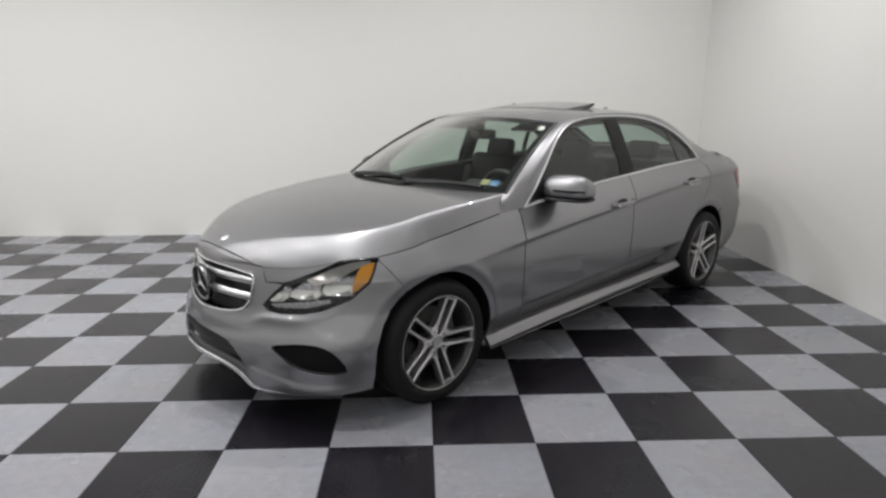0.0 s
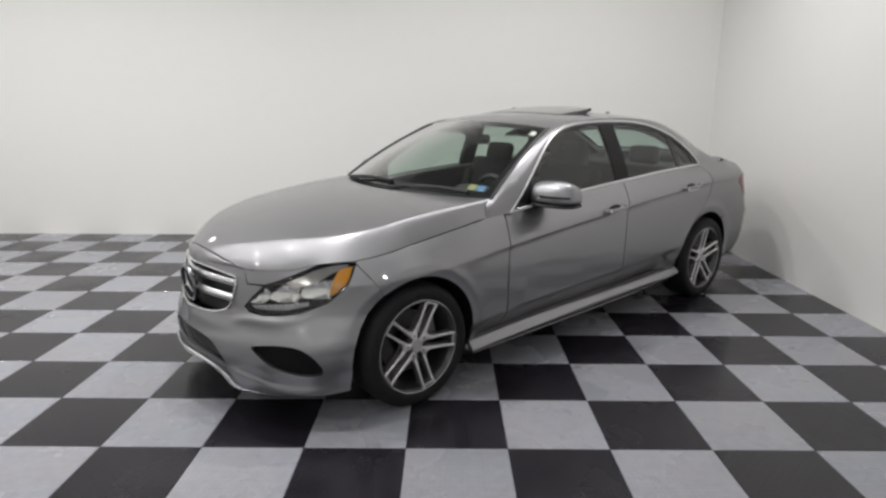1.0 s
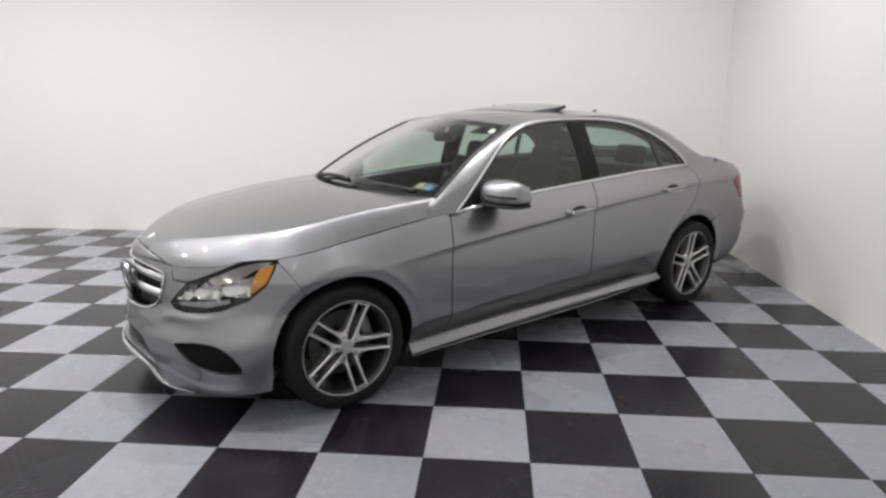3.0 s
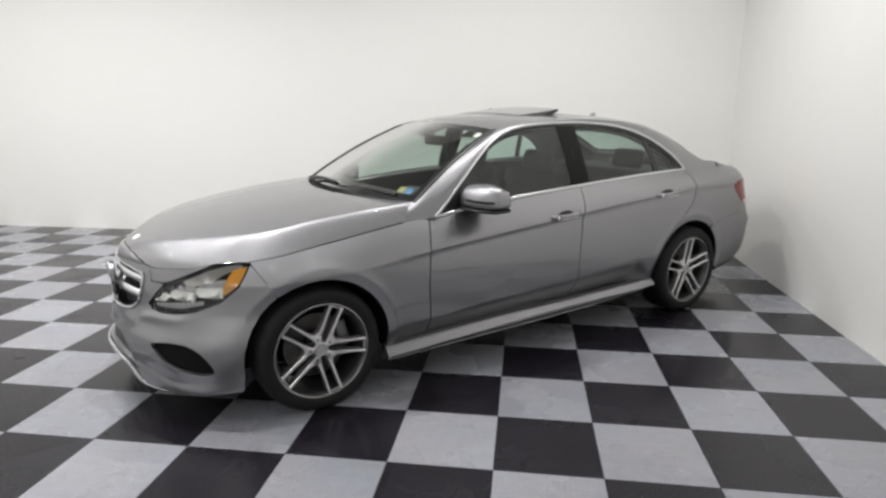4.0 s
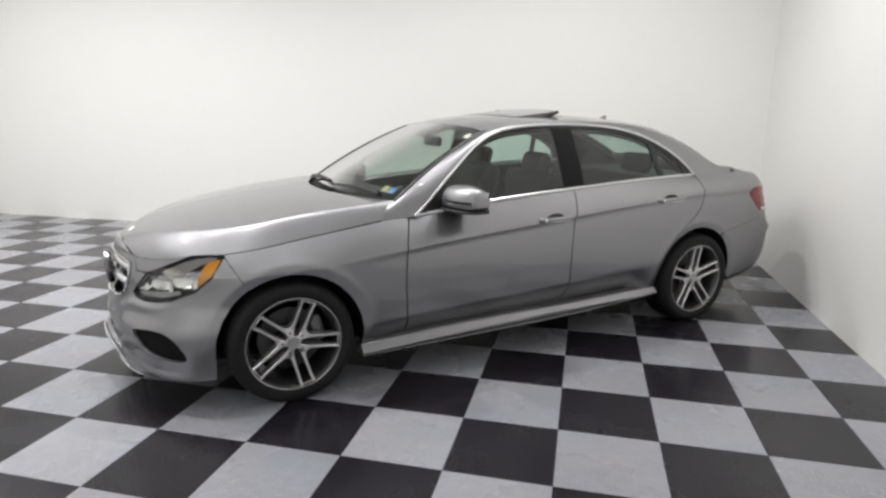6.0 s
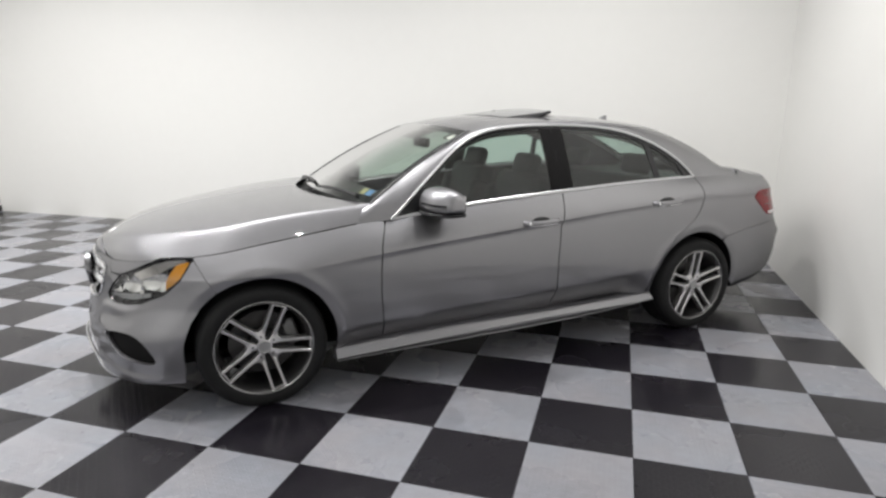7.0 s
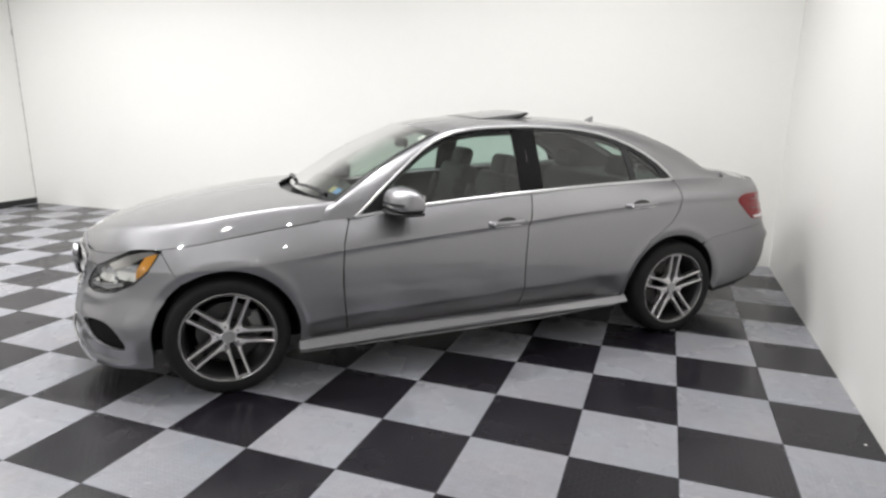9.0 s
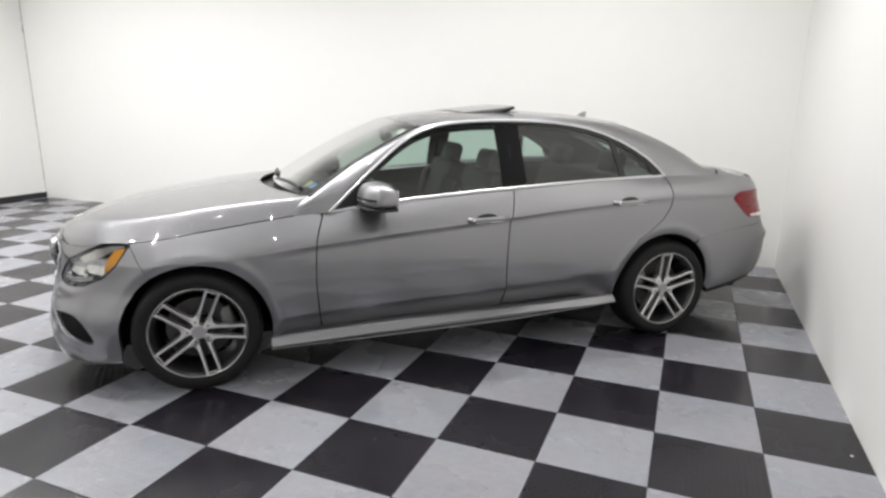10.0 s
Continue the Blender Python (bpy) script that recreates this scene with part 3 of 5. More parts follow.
# front fender: from the bumper seam over the arch to the door
DOOR_F = [(-0.672, 0.908), (-0.645, 0.84), (-0.622, 0.774), (-0.612, 0.65), (-0.610, 0.532), (-0.622, 0.371), (-0.642, 0.236)]
fender = [(x + G, z) for x, z in DOOR_F][::-1] + top_line(-0.66, 0.292) + [(0.289, 0.765)] + [(0.215, 0.635)] + arc(FA[0], FA[1], FA[2], 57, 200, 40) + [(-0.40, 0.242)]
both("front_fender", sheet(fender, flank, 0.0125, 0.014, skew=CREASE, rows=(0.0,)), M_PAINT)
DOOR_B = [(-1.793, 1.003), (-1.775, 0.93), (-1.735, 0.80), (-1.723, 0.635), (-1.724, 0.48), (-1.735, 0.256)]
front_door = [(x - G, z) for x, z in DOOR_F] + [(x + G, z) for x, z in DOOR_B][::-1] + top_line(-1.78, -0.69)
rear_edge = [(-2.885, 1.038), (-2.868, 0.971), (-2.862, 0.90), (-2.845, 0.85), (-2.80, 0.785), (-2.72, 0.722), (-2.62, 0.662)]
rear_door = [(x - G, z) for x, z in DOOR_B] + [(-2.46, 0.272)] + arc(RA[0], RA[1], RA[2] + 0.024, 2, 50, 12) + rear_edge[::-1] + top_line(-2.87, -1.81)
fd = both("front_door", sheet(front_door, flank, 0.0125, 0.02, skew=CREASE, rows=(0.0,)), M_PAINT)
rd = both("rear_door", sheet(rear_door, flank, 0.0125, 0.02, skew=CREASE, rows=(0.0,)), M_PAINT)
SEAM = [(x, 0.638 + (-3.1 - x) * 0.135 + 0.012 * math.sin((-3.1 - x) * 7)) for x in np.linspace(-3.105, -3.72, 12)]
TL_FRONT = [(-3.70, 0.744), (-3.54, 0.757), (-3.49, 0.788), (-3.43, 0.837), (-3.375, 0.885), (-3.375, 0.903), (-3.397, 0.926), (-3.44, 0.937), (-3.55, 0.938), (-3.64, 0.934)]
quarter = [(x - 2 * G, z) for x, z in rear_edge] + arc(RA[0], RA[1], RA[2] + 0.019, 50, 2, 12) + [(-2.487, 0.272)] + arc(RA[0], RA[1], RA[2], -10, 127, 46) + SEAM + [(-3.72, 0.742)] + TL_FRONT + [(-3.72, 0.931), (-3.70, 0.985)] + top_line(-3.67, -2.89)
both("quarter_panel", sheet(quarter, flank, 0.0125, 0.014, skew=CREASE, rows=(0.0,)), M_PAINT)
# sill below the doors: a sloping ledge over a long groove and a thin lower lip
SILL_TOP = curve([(-0.36, 0.238), (-0.65, 0.254), (-1.15, 0.270), (-1.75, 0.277), (-2.51, 0.294)])
SILL_EDGE = curve([(-0.36, 0.193), (-0.56, 0.202), (-1.17, 0.227), (-1.76, 0.245), (-2.3, 0.2475), (-2.51, 0.255)])
SILL_LIP = curve([(-0.36, 0.180), (-0.56, 0.184), (-1.17, 0.192), (-1.76, 0.205), (-2.3, 0.240), (-2.51, 0.250)])


def sill_loft():
    verts, faces = [], []
    xs = np.linspace(-0.362, -2.508, 56)
    for x in xs:
        a, b, c = (float(f(x)) for f in (SILL_TOP, SILL_EDGE, SILL_LIP))
        deep = 0.016 * float(np.clip((b - c - 0.004) / 0.02, 0, 1))
        rise = a - b
        section = [(0.79, a + 0.002), (0.846, a), (0.852, a - 0.004), (0.8655, b + 0.56 * rise), (0.868, b + 0.46 * rise), (0.881, b + 0.008), (0.8845, b + 0.003), (0.885, b), (0.882, b - 0.003),
                   (0.880 - deep, b - 0.005), (0.880 - deep, b + 0.56 * (c - b)), (0.888, b + 0.70 * (c - b)), (0.889, b + 0.84 * (c - b)), (0.886, c + 0.002), (0.878, c), (0.80, c - 0.004)]
        k = len(section)
        verts += [(x, y - 0.010 * float(np.clip((-2.36 - x) / 0.14, 0, 1)), z) for y, z in section]
    for i in range(len(xs) - 1):
        for j in range(k - 1):
            faces.append((i * k + j, (i + 1) * k + j, (i + 1) * k + j + 1, i * k + j + 1))
    faces += [tuple(range(k - 1, -1, -1)), tuple((len(xs) - 1) * k + j for j in range(k))]
    return verts, faces


both("sill", sill_loft(), M_PAINT, "painted side skirt with a groove")

# ---- front end ----
arch_f = [(nq(x, float(flank(x, z)[1]), z)) for x, z in ((FA[0] + FA[2] * math.cos(radians(a)), FA[1] + FA[2] * math.sin(radians(a))) for a in (-20, -8, 4, 16, 28, 40, 50, 57))]
on = lambda x, z: nq(x, float(flank(x, z)[1]), z)
uz = lambda x, dz: on(x, float(U_Z(x)) + dz)
HL = [nqy(0.422, 0.556), nqy(0.450, 0.536), nqy(0.52, 0.528), nqy(0.60, 0.536), nqy(0.675, 0.554), nqy(0.758, 0.606), on(0.36, 0.679), on(0.325, 0.73), on(0.301, 0.766), uz(0.312, -0.004), uz(0.34, -0.003), uz(0.40, -0.003), uz(0.435, -0.004), on(0.53, 0.722), nqy(0.508, 0.664), nqy(0.461, 0.610)]
GRILLE = [nqy(y, z) for y, z in ((0.352, 0.688), (0.36, 0.655), (0.358, 0.60), (0.342, 0.545), (0.30, 0.514), (0.20, 0.495), (0.0, 0.484))]
GRILLE = GRILLE + [(-q, z) for q, z in GRILLE[::-1][1:]] + [nqy(y, 0.714 - 0.2 * y * y) for y in np.linspace(-0.335, 0.335, 11)]
INTAKE = [nqy(y, z) for y, z in ((0.378, 0.246), (0.355, 0.285), (0.32, 0.323), (0.25, 0.366), (0.14, 0.378), (0.0, 0.380))]
INTAKE = INTAKE + [(-q, z) for q, z in INTAKE[::-1][1:]] + [nqy(y, 0.288 - 0.3 * y * y) for y in np.linspace(-0.36, 0.36, 11)]
FOG = [nqy(y, z) for y, z in ((0.508, 0.386), (0.57, 0.400), (0.64, 0.411), (0.72, 0.409), (0.775, 0.372), (0.803, 0.297), (0.788, 0.267), (0.71, 0.274), (0.625, 0.301), (0.57, 0.343))]
def rounded(poly, n=3):
    """Corner-cut smoothing of a closed outline."""
    for _ in range(n):
        poly = [tuple(np.array(a) * (1 - t) + np.array(b) * t) for a, b in zip(poly, poly[1:] + poly[:1]) for t in (0.25, 0.75)]
    return [(float(a), float(b)) for a, b in poly]


GRILLE, INTAKE, FOG = rounded(GRILLE, 2), rounded(INTAKE, 1), rounded(FOG, 1)
FOG_R = [(-q, z) for q, z in FOG]
seam = on(0.291, 0.762)
half = [nqy(0.0, 0.250), nqy(0.2, 0.240), nqy(0.32, 0.222), nqy(0.355, 0.20), nqy(0.384, 0.146), nqy(0.54, 0.156), nqy(0.65, 0.162), nqy(0.77, 0.166)] + [on(0.372, 0.170)] + arch_f[1:] + [seam] + HL[8:9] + HL[7::-1] + [HL[-1], nqy(0.500, 0.659), nqy(0.461, 0.662), nqy(0.414, 0.660), nqy(0.396, 0.703)]
bumper_out = half + [nqy(0.381, 0.729), nqy(0.2, 0.727), nqy(0.0, 0.727)]
bumper_out = bumper_out + [(-q, z) for q, z in bumper_out[::-1][1:-1]]


SHOULDER = curve([(0.0, 0.455), (0.36, 0.486), (0.45, 0.504), (0.6, 0.508), (0.675, 0.526), (0.76, 0.562), (0.88, 0.60)])
LEDGE = curve([(0.38, 0.262), (0.45, 0.255), (0.55, 0.236), (0.62, 0.215), (0.72, 0.204), (0.88, 0.2)])


def bumper_surface(q, z):
    """The nose with a shoulder under the headlights, a hollow below it and a blade along the bottom."""
    x, y, z = nose(q, z)
    a = np.abs(y)
    band = lambda lo, up, hi, down: np.clip((a - lo) / up, 0, 1) * np.clip((hi - a) / down, 0, 1)
    d = z - SHOULDER(a)
    out = 0.010 * band(0.36, 0.08, 0.76, 0.18) * np.exp(-(d / np.where(d > 0, 0.014, 0.024)) ** 2)
    out = out - 0.005 * np.clip((0.72 - a) / 0.2, 0, 1) * np.exp(-((d + 0.062) / 0.032) ** 2)
    out = out + 0.016 * band(0.36, 0.08, 0.84, 0.1) / (1 + np.exp(np.clip((z - LEDGE(a)) / 0.0055, -50, 50)))
    return x + out, y + np.sign(y) * 0.5 * out * np.clip((a - 0.5) / 0.3, 0, 1), z


bumper = finish("front_bumper", *sheet(bumper_out, bumper_surface, 0.009, 0.02, [GRILLE, INTAKE, FOG, FOG_R]), M_PAINT, car)
finish("lower_intake", *sheet(INTAKE, nose, 0.03, 0.0, lift=-0.045), M_BLACK, bumper, "black lower intake mesh")
for i in range(5):
    z = 0.292 + 0.019 * i
    ymax = 0.345 - 0.022 * i
    finish("intake_bar", *tube([tuple(float(c) for c in nose(*nqy(y, z))) for y in np.linspace(-ymax, ymax, 20)], 0.006), M_BLACK, bumper).location = (-0.03, 0, 0)
for f_ in (FOG, FOG_R):
    mq, mz = np.mean(f_, 0)
    f_ = [(mq + 1.14 * (q - mq), mz + 1.14 * (z - mz)) for q, z in f_]
    finish("fog_vent", *sheet(f_, bumper_surface, 0.014, 0.0, lift=-0.024), M_UNDER, bumper, "black side air vent")
lip_pts = [(0.0, 0.262), (0.13, 0.259), (0.24, 0.250), (0.32, 0.232), (0.356, 0.206), (0.378, 0.170), (0.402, 0.152), (0.47, 0.154), (0.555, 0.160), (0.63, 0.165), (0.70, 0.167), (0.755, 0.168)]
for _ in range(2):
    lip_pts = [lip_pts[0]] + [tuple(np.array(a) * (1 - t) + np.array(b) * t) for a, b in zip(lip_pts, lip_pts[1:]) for t in (0.25, 0.75)] + [lip_pts[-1]]
lip_pts = [(-y, z) for y, z in lip_pts[:0:-1]] + lip_pts
lip_size = [float(np.interp(abs(y), (0.2, 0.33, 0.42, 0.6, 0.755), (0.014, 0.013, 0.009, 0.007, 0.004))) for y, _ in lip_pts]
finish("chrome_lip", *tube([tuple(float(c) + d for c, d in zip(nose(*nqy(y, z)), (0.012, 0, -0.002))) for y, z in lip_pts], lip_size, flat=0.6, sides=10), M_CHROME, bumper, "polished chrome lip strip")
finish("lower_valance", *sheet([nqy(-0.74, 0.14), nqy(0.74, 0.14), nqy(0.74, 0.17), nqy(0.41, 0.17), nqy(0.38, 0.215), nqy(0.2, 0.255), nqy(-0.2, 0.255), nqy(-0.38, 0.215), nqy(-0.41, 0.17), nqy(-0.74, 0.17)], nose, 0.02, 0.03, lift=-0.045), M_BLACK, bumper)

# grille
grille = finish("grille", *sheet(GRILLE, nose, 0.03, 0.0, lift=-0.06), M_BLACK, car, "black grille with two silver bars and round emblem")
rim_pts = [tuple(float(c) for c in nose(*p)) for p in GRILLE]
finish("grille_frame", *tube([(x + 0.004, y, z) for x, y, z in rim_pts], 0.0065, True), M_CHROME, grille, "bright grille surround")
for z in (0.652, 0.576):
    pts = [tuple(float(c) for c in nose(*nqy(y, z + 0.006 - 0.05 * y * y))) for y in np.linspace(-0.352, 0.352, 24)]
    bar = finish("grille_bar", *tube([(x - 0.022, y, w) for x, y, w in pts], 0.020, flat=0.8, sides=12), M_SATIN, grille, "broad satin silver bar")
    # dark rod on the bar's face, coloured as the shade in a groove
    finish("bar_groove_shade", *tube([(x - 0.0065, y, w - 0.002) for x, y, w in pts], 0.0025, flat=1.0), M_GREY_AND_SHADE, grille)
ring = lathe([(0.090, -0.022), (0.097, -0.006), (0.096, 0.004), (0.088, 0.009), (0.080, 0.005), (0.076, -0.022)], 48)
em = finish("emblem", *ring, M_RING, grille, "chrome ring emblem")
badge = pose(0.822, 0, 0.602, 0, 5, 0) @ pose(0, 0, 0, 0, 0, -90)
em.matrix_local = badge
disc = finish("emblem_plate", *lathe([(0.001, -0.012), (0.078, -0.012), (0.078, 0.004), (0.001, 0.004)], 32), M_UNDER, grille)
disc.matrix_local = badge
for a in (90, 210, 330):
    arm = bmesh.new()
    v = [arm.verts.new(c) for c in ((-0.011, 0.004, 0.0), (0.0, 0.012, 0.0), (0.011, 0.004, 0.0), (0.0, 0.006, 0.079))]
    for tri in ((0, 1, 3), (1, 2, 3), (2, 0, 3), (2, 1, 0)):
        arm.faces.new([v[i] for i in tri])
    b = part("emblem_arm", arm, M_SATIN, grille)
    b.matrix_local = badge @ pose(0, 0, 0, 0, 90 - a, 0)

# headlights
for side in (1, -1):
    flip = (lambda vf: vf) if side > 0 else mirror
    lamp = new("headlight")
    lamp.parent = car
    finish("housing", *flip(sheet(HL, lambda q, z: (lambda p: (p[0] - 0.012 * np.cos(q * 46) * np.cos((z - 0.6) * 38), p[1], p[2]))(nose(q, z)), 0.009, 0.04, lift=-0.055)), M_REFLECT, lamp, "dark grey reflector housing")
    finish("lens", *flip(sheet(HL, nose, 0.014, 0.02, lift=-0.002)), M_LENS, lamp, "clear headlight lens")
    finish("bezel", *flip(tube([tuple(float(w) for w in nose(q, z)) for q, z in HL], 0.0042, True)), M_GLOSSBLACK, lamp, "black lamp bezel")
    OUTER = [nqy(0.673, 0.641), nqy(0.683, 0.685), nqy(0.735, 0.70), on(0.425, 0.692), on(0.425, 0.653), on(0.44, 0.629), nqy(0.698, 0.622)]
    INNER = [nqy(0.545, 0.618), nqy(0.575, 0.66), nqy(0.61, 0.665), nqy(0.652, 0.644), nqy(0.646, 0.617), nqy(0.587, 0.594)]
    CORNER = [nqy(0.445, 0.580), nqy(0.468, 0.606), nqy(0.512, 0.648), nqy(0.535, 0.640), nqy(0.515, 0.605), nqy(0.50, 0.580)]
    for poly in (OUTER, INNER, CORNER):
        mq, mz = np.mean(poly, 0)
        bowl = lambda q, z, mq=mq, mz=mz: (lambda p: (p[0] - 0.012 + 9.0 * ((q - mq) ** 2 + (z - mz) ** 2) + 0.0028 * np.sin(q * 300) * (0.5 + 0.5 * np.sin(z * 330)), p[1], p[2]))(nose(q, z))
        finish("reflector", *flip(sheet(rounded(poly, 1), bowl, 0.009, 0.015, lift=-0.022)), M_BOWL, lamp, "bright chrome reflector")
    AMB = [on(0.368, 0.752), on(0.310, 0.764), on(0.345, 0.713), on(0.368, 0.684), on(0.405, 0.648), on(0.43, 0.632), on(0.425, 0.672), on(0.402, 0.712)]
    finish("amber_marker", *flip(sheet(AMB, nose, 0.012, 0.012, lift=-0.008)), M_AMBER, lamp, "amber side marker")
    STRIP = [nqy(0.59, 0.686), on(0.468, 0.743), on(0.40, 0.764), on(0.33, 0.775), on(0.325, 0.765), on(0.40, 0.735), on(0.463, 0.70), nqy(0.638, 0.662)]
    finish("chrome_strip", *flip(sheet(STRIP, nose, 0.009, 0.012, lift=-0.008)), M_STRIP, lamp, "chrome strip under the brow")
    BROW = [nqy(0.515, 0.658), nqy(0.60, 0.684), on(0.468, 0.737), on(0.40, 0.760), on(0.34, 0.775), on(0.40, 0.769), on(0.43, 0.763), on(0.53, 0.718), nqy(0.535, 0.682)]
    finish("eyebrow", *flip(sheet(BROW, nose, 0.009, 0.012, lift=-0.010)), M_GLOSSBLACK, lamp, "dark upper lamp strip")
    FROST = [nqy(0.441, 0.562), nqy(0.55, 0.577), nqy(0.69, 0.603), nqy(0.694, 0.586), nqy(0.613, 0.560), nqy(0.48, 0.550)]
    finish("light_strip", *flip(sheet(FROST, nose, 0.009, 0.008, lift=-0.016)), M_FROST, lamp, "frosted daytime light strip")
    for k in range(9):
        y = 0.468 + 0.023 * k
        z = 0.559 + 0.0035 * k
        b = box_bm((-0.005, -0.008, -0.006), (0.005, 0.008, 0.006), 0.002)
        x = float(nose(*nqy(y, z))[0])
        part("led", b, M_LED, lamp).location = (x - 0.012, side * y, z)

# hood: top skin and the fronts that fold down to the lamps
hood_out = [(x, float(hood_half(x)) - (0.003 if x < 0.29 else 0.0)) for x in np.linspace(0.672, -0.535, 40)]
cowl = [(-0.606 + 0.236 * (1 - s * s), 0.748 * s) for s in np.linspace(1, -1, 21)]
front_edge = [(0.672 + 0.063 * (1 - (s ** 2)), 0.389 * s) for s in np.linspace(-1, 1, 15)]
hood_out = hood_out + cowl + [(x, -y) for x, y in hood_out[::-1]] + front_edge[1:-1]


def along_q(points, n):
    p = np.array(points)
    d = np.concatenate([[0], np.cumsum(np.hypot(*np.diff(p, axis=0).T))])
    t = np.linspace(0, d[-1], n)
    return np.stack([np.interp(t, d, p[:, 0]), np.interp(t, d, p[:, 1])], 1)


def fold_loft(n=28, k=7):
    top = along_q([on(x, float(U_Z(x)) - 0.010 * min(1, max(0, (x - 0.43) / 0.07))) for x in np.linspace(0.674, 0.42, 20)], n)
    low = along_q([nqy(0.419, 0.665), nqy(0.461, 0.667), nqy(0.505, 0.669), on(0.53, 0.7255), uz(0.44, -0.003), uz(0.42, -0.001)], n)
    grid = top[:, None] * (1 - np.linspace(0, 1, k)[None, :, None]) + low[:, None] * np.linspace(0, 1, k)[None, :, None]
    x, y, z = nose(grid[..., 0].ravel(), grid[..., 1].ravel())
    verts = list(zip(x, y, z))
    faces = [(i * k + j, i * k + j + 1, (i + 1) * k + j + 1, (i + 1) * k + j) for i in range(n - 1) for j in range(k - 1)]
    m = len(verts)
    rim = [i * k + k - 1 for i in range(n)][::-1] + list(range(k - 1, -1, -1))[1:]
    for a in rim:
        verts.append((verts[a][0] - 0.012, verts[a][1] - 0.006, verts[a][2]))
    faces += [(rim[i + 1], rim[i], m + i, m + i + 1) for i in range(len(rim) - 1)]
    return verts, faces


fold_v = fold_loft()
finish("hood", *joined(sheet(hood_out, hood, 0.009, 0.012, inward=(0, 0, 0.2)), fold_v, mirror(fold_v)), M_PAINT, car, sharp=50)
shell_v, shell_k = [], 7
for s in np.linspace(-1, 1, 31):
    ex, ey = 0.675 + 0.063 * (1 - s * s), 0.383 * s
    a = np.array([ex, ey, float(hood(ex, ey)[2]) - 0.001])
    e = np.array([float(w) for w in nose(*nqy(0.381 * s, 0.7285))])
    for t in np.linspace(0, 1, shell_k):
        shell_v.append(tuple(a * (1 - t) + e * t + np.array([0.006, 0, 0.010]) * 4 * t * (1 - t)))
shell_f = [(i * shell_k + k, i * shell_k + k + 1, (i + 1) * shell_k + k + 1, (i + 1) * shell_k + k) for i in range(30) for k in range(shell_k - 1)]
finish("grille_shell", shell_v, shell_f, M_PAINT, car, "painted strip over the grille")
finish("hood_badge", *lathe([(0.001, 0.004), (0.02, 0.003), (0.024, 0.0), (0.001, 0.0)], 24), M_SATIN, car, "small round silver badge").matrix_local = pose(0.685, 0, float(hood(0.685, 0.0)[2]), 0, 27, 0) @ pose(0, 0, 0, 90, 0, 0)
# cowl and wipers
cowl_s = [(-0.53, -0.72), (-0.38, -0.4), (-0.33, 0.0), (-0.38, 0.4), (-0.53, 0.72), (-0.66, 0.75), (-0.56, 0.3), (-0.56, -0.3), (-0.66, -0.75)]
finish("cowl", *sheet(cowl_s, lambda x, y: (x, y, 0.958 - 0.025 * np.abs(y) + 0 * x), 0.04, 0.03, inward=(0, 0, 0.2)), M_BLACK, car, "black plastic cowl")
for a, b in (((-0.485, 0.05, 0.992), (-0.585, 0.60, 1.0)), ((-0.52, -0.56, 0.99), (-0.49, -0.02, 1.012))):
    w = new("wiper")
    w.parent = car
    a, b = Vector(a), Vector(b)
    finish("blade", *tube([a.lerp(b, t) + Vector((0.012, 0, 0.012 + 0.012 * math.sin(math.pi * t))) for t in np.linspace(0, 1, 12)], 0.011), M_BLACK, w)
    finish("arm", *tube([a + Vector((0.02, -0.10, -0.025)), a.lerp(b, 0.25) + Vector((0.02, 0, 0.012)), a.lerp(b, 0.5) + Vector((0.014, 0, 0.022))], 0.009), M_BLACK, w)

# ---- roof, pillars, glass ----
full = [(-1, 0), (1, 0), (1, 1), (-1, 1)]
edge = lambda k: [(s, 0.0) for s in np.linspace(-k, k, 9)] + [(s, 1.0) for s in np.linspace(k, -k, 9)]
SUN = [(-0.66, 0.27), (0.66, 0.27), (0.66, 0.50), (-0.66, 0.50)]
finish("roof_panel", *sheet(edge(0.997), roof, 0.05, 0.02, [SUN], inward=(-2, 0, 0.5)), M_PAINT, car)


def rail_grid(lift, flipz=False, nu=110, nv=7):
    u, v = np.meshgrid(np.linspace(0, 1, nu), np.linspace(0, 1, nv), indexing="ij")
    x, y, z = rail(u.ravel(), v.ravel())
    drop = 1.5 if flipz else 0.6
    verts = [(a, b - lift, c - lift * drop) for a, b, c in zip(x, y, z)]
    # a tongue that runs on under the hood's rear corner
    verts = [(a + 0.035, b - 0.008, c - 0.012) for a, b, c in verts[:nv]] + verts
    faces = [(i * nv + k, i * nv + k + 1, (i + 1) * nv + k + 1, (i + 1) * nv + k) for i in range(nu) for k in range(nv - 1)]
    return verts, faces


both("roof_rail", rail_grid(0.0), M_PAINT, "painted pillars and roof rail")
both("pillar_trim", rail_grid(0.036, True), M_DASH, "dark inner pillar trim")
finish("windshield", *sheet(edge(0.985), windshield, 0.05, 0.005, inward=(-2, 0, 0.2)), M_WSGLASS, car, "clear windscreen").visible_shadow = False
finish("rear_window", *sheet(edge(0.985), backlight, 0.06, 0.005, inward=(-2, 0, 0.2)), M_GLASS, car, "tinted rear window").visible_shadow = False
for k, f_, n_ in ((0.93, windshield, "windshield_frit"),):
    ringv = sheet(edge(0.99), f_, 0.04, 0.0, [[(-0.93, 0.075), (0.93, 0.075), (0.93, 0.93), (-0.93, 0.93)]], inward=(-2, 0, 0.2), lift=-0.004)
    finish(n_, *ringv, M_GLOSSBLACK, car, "black border of the windscreen")
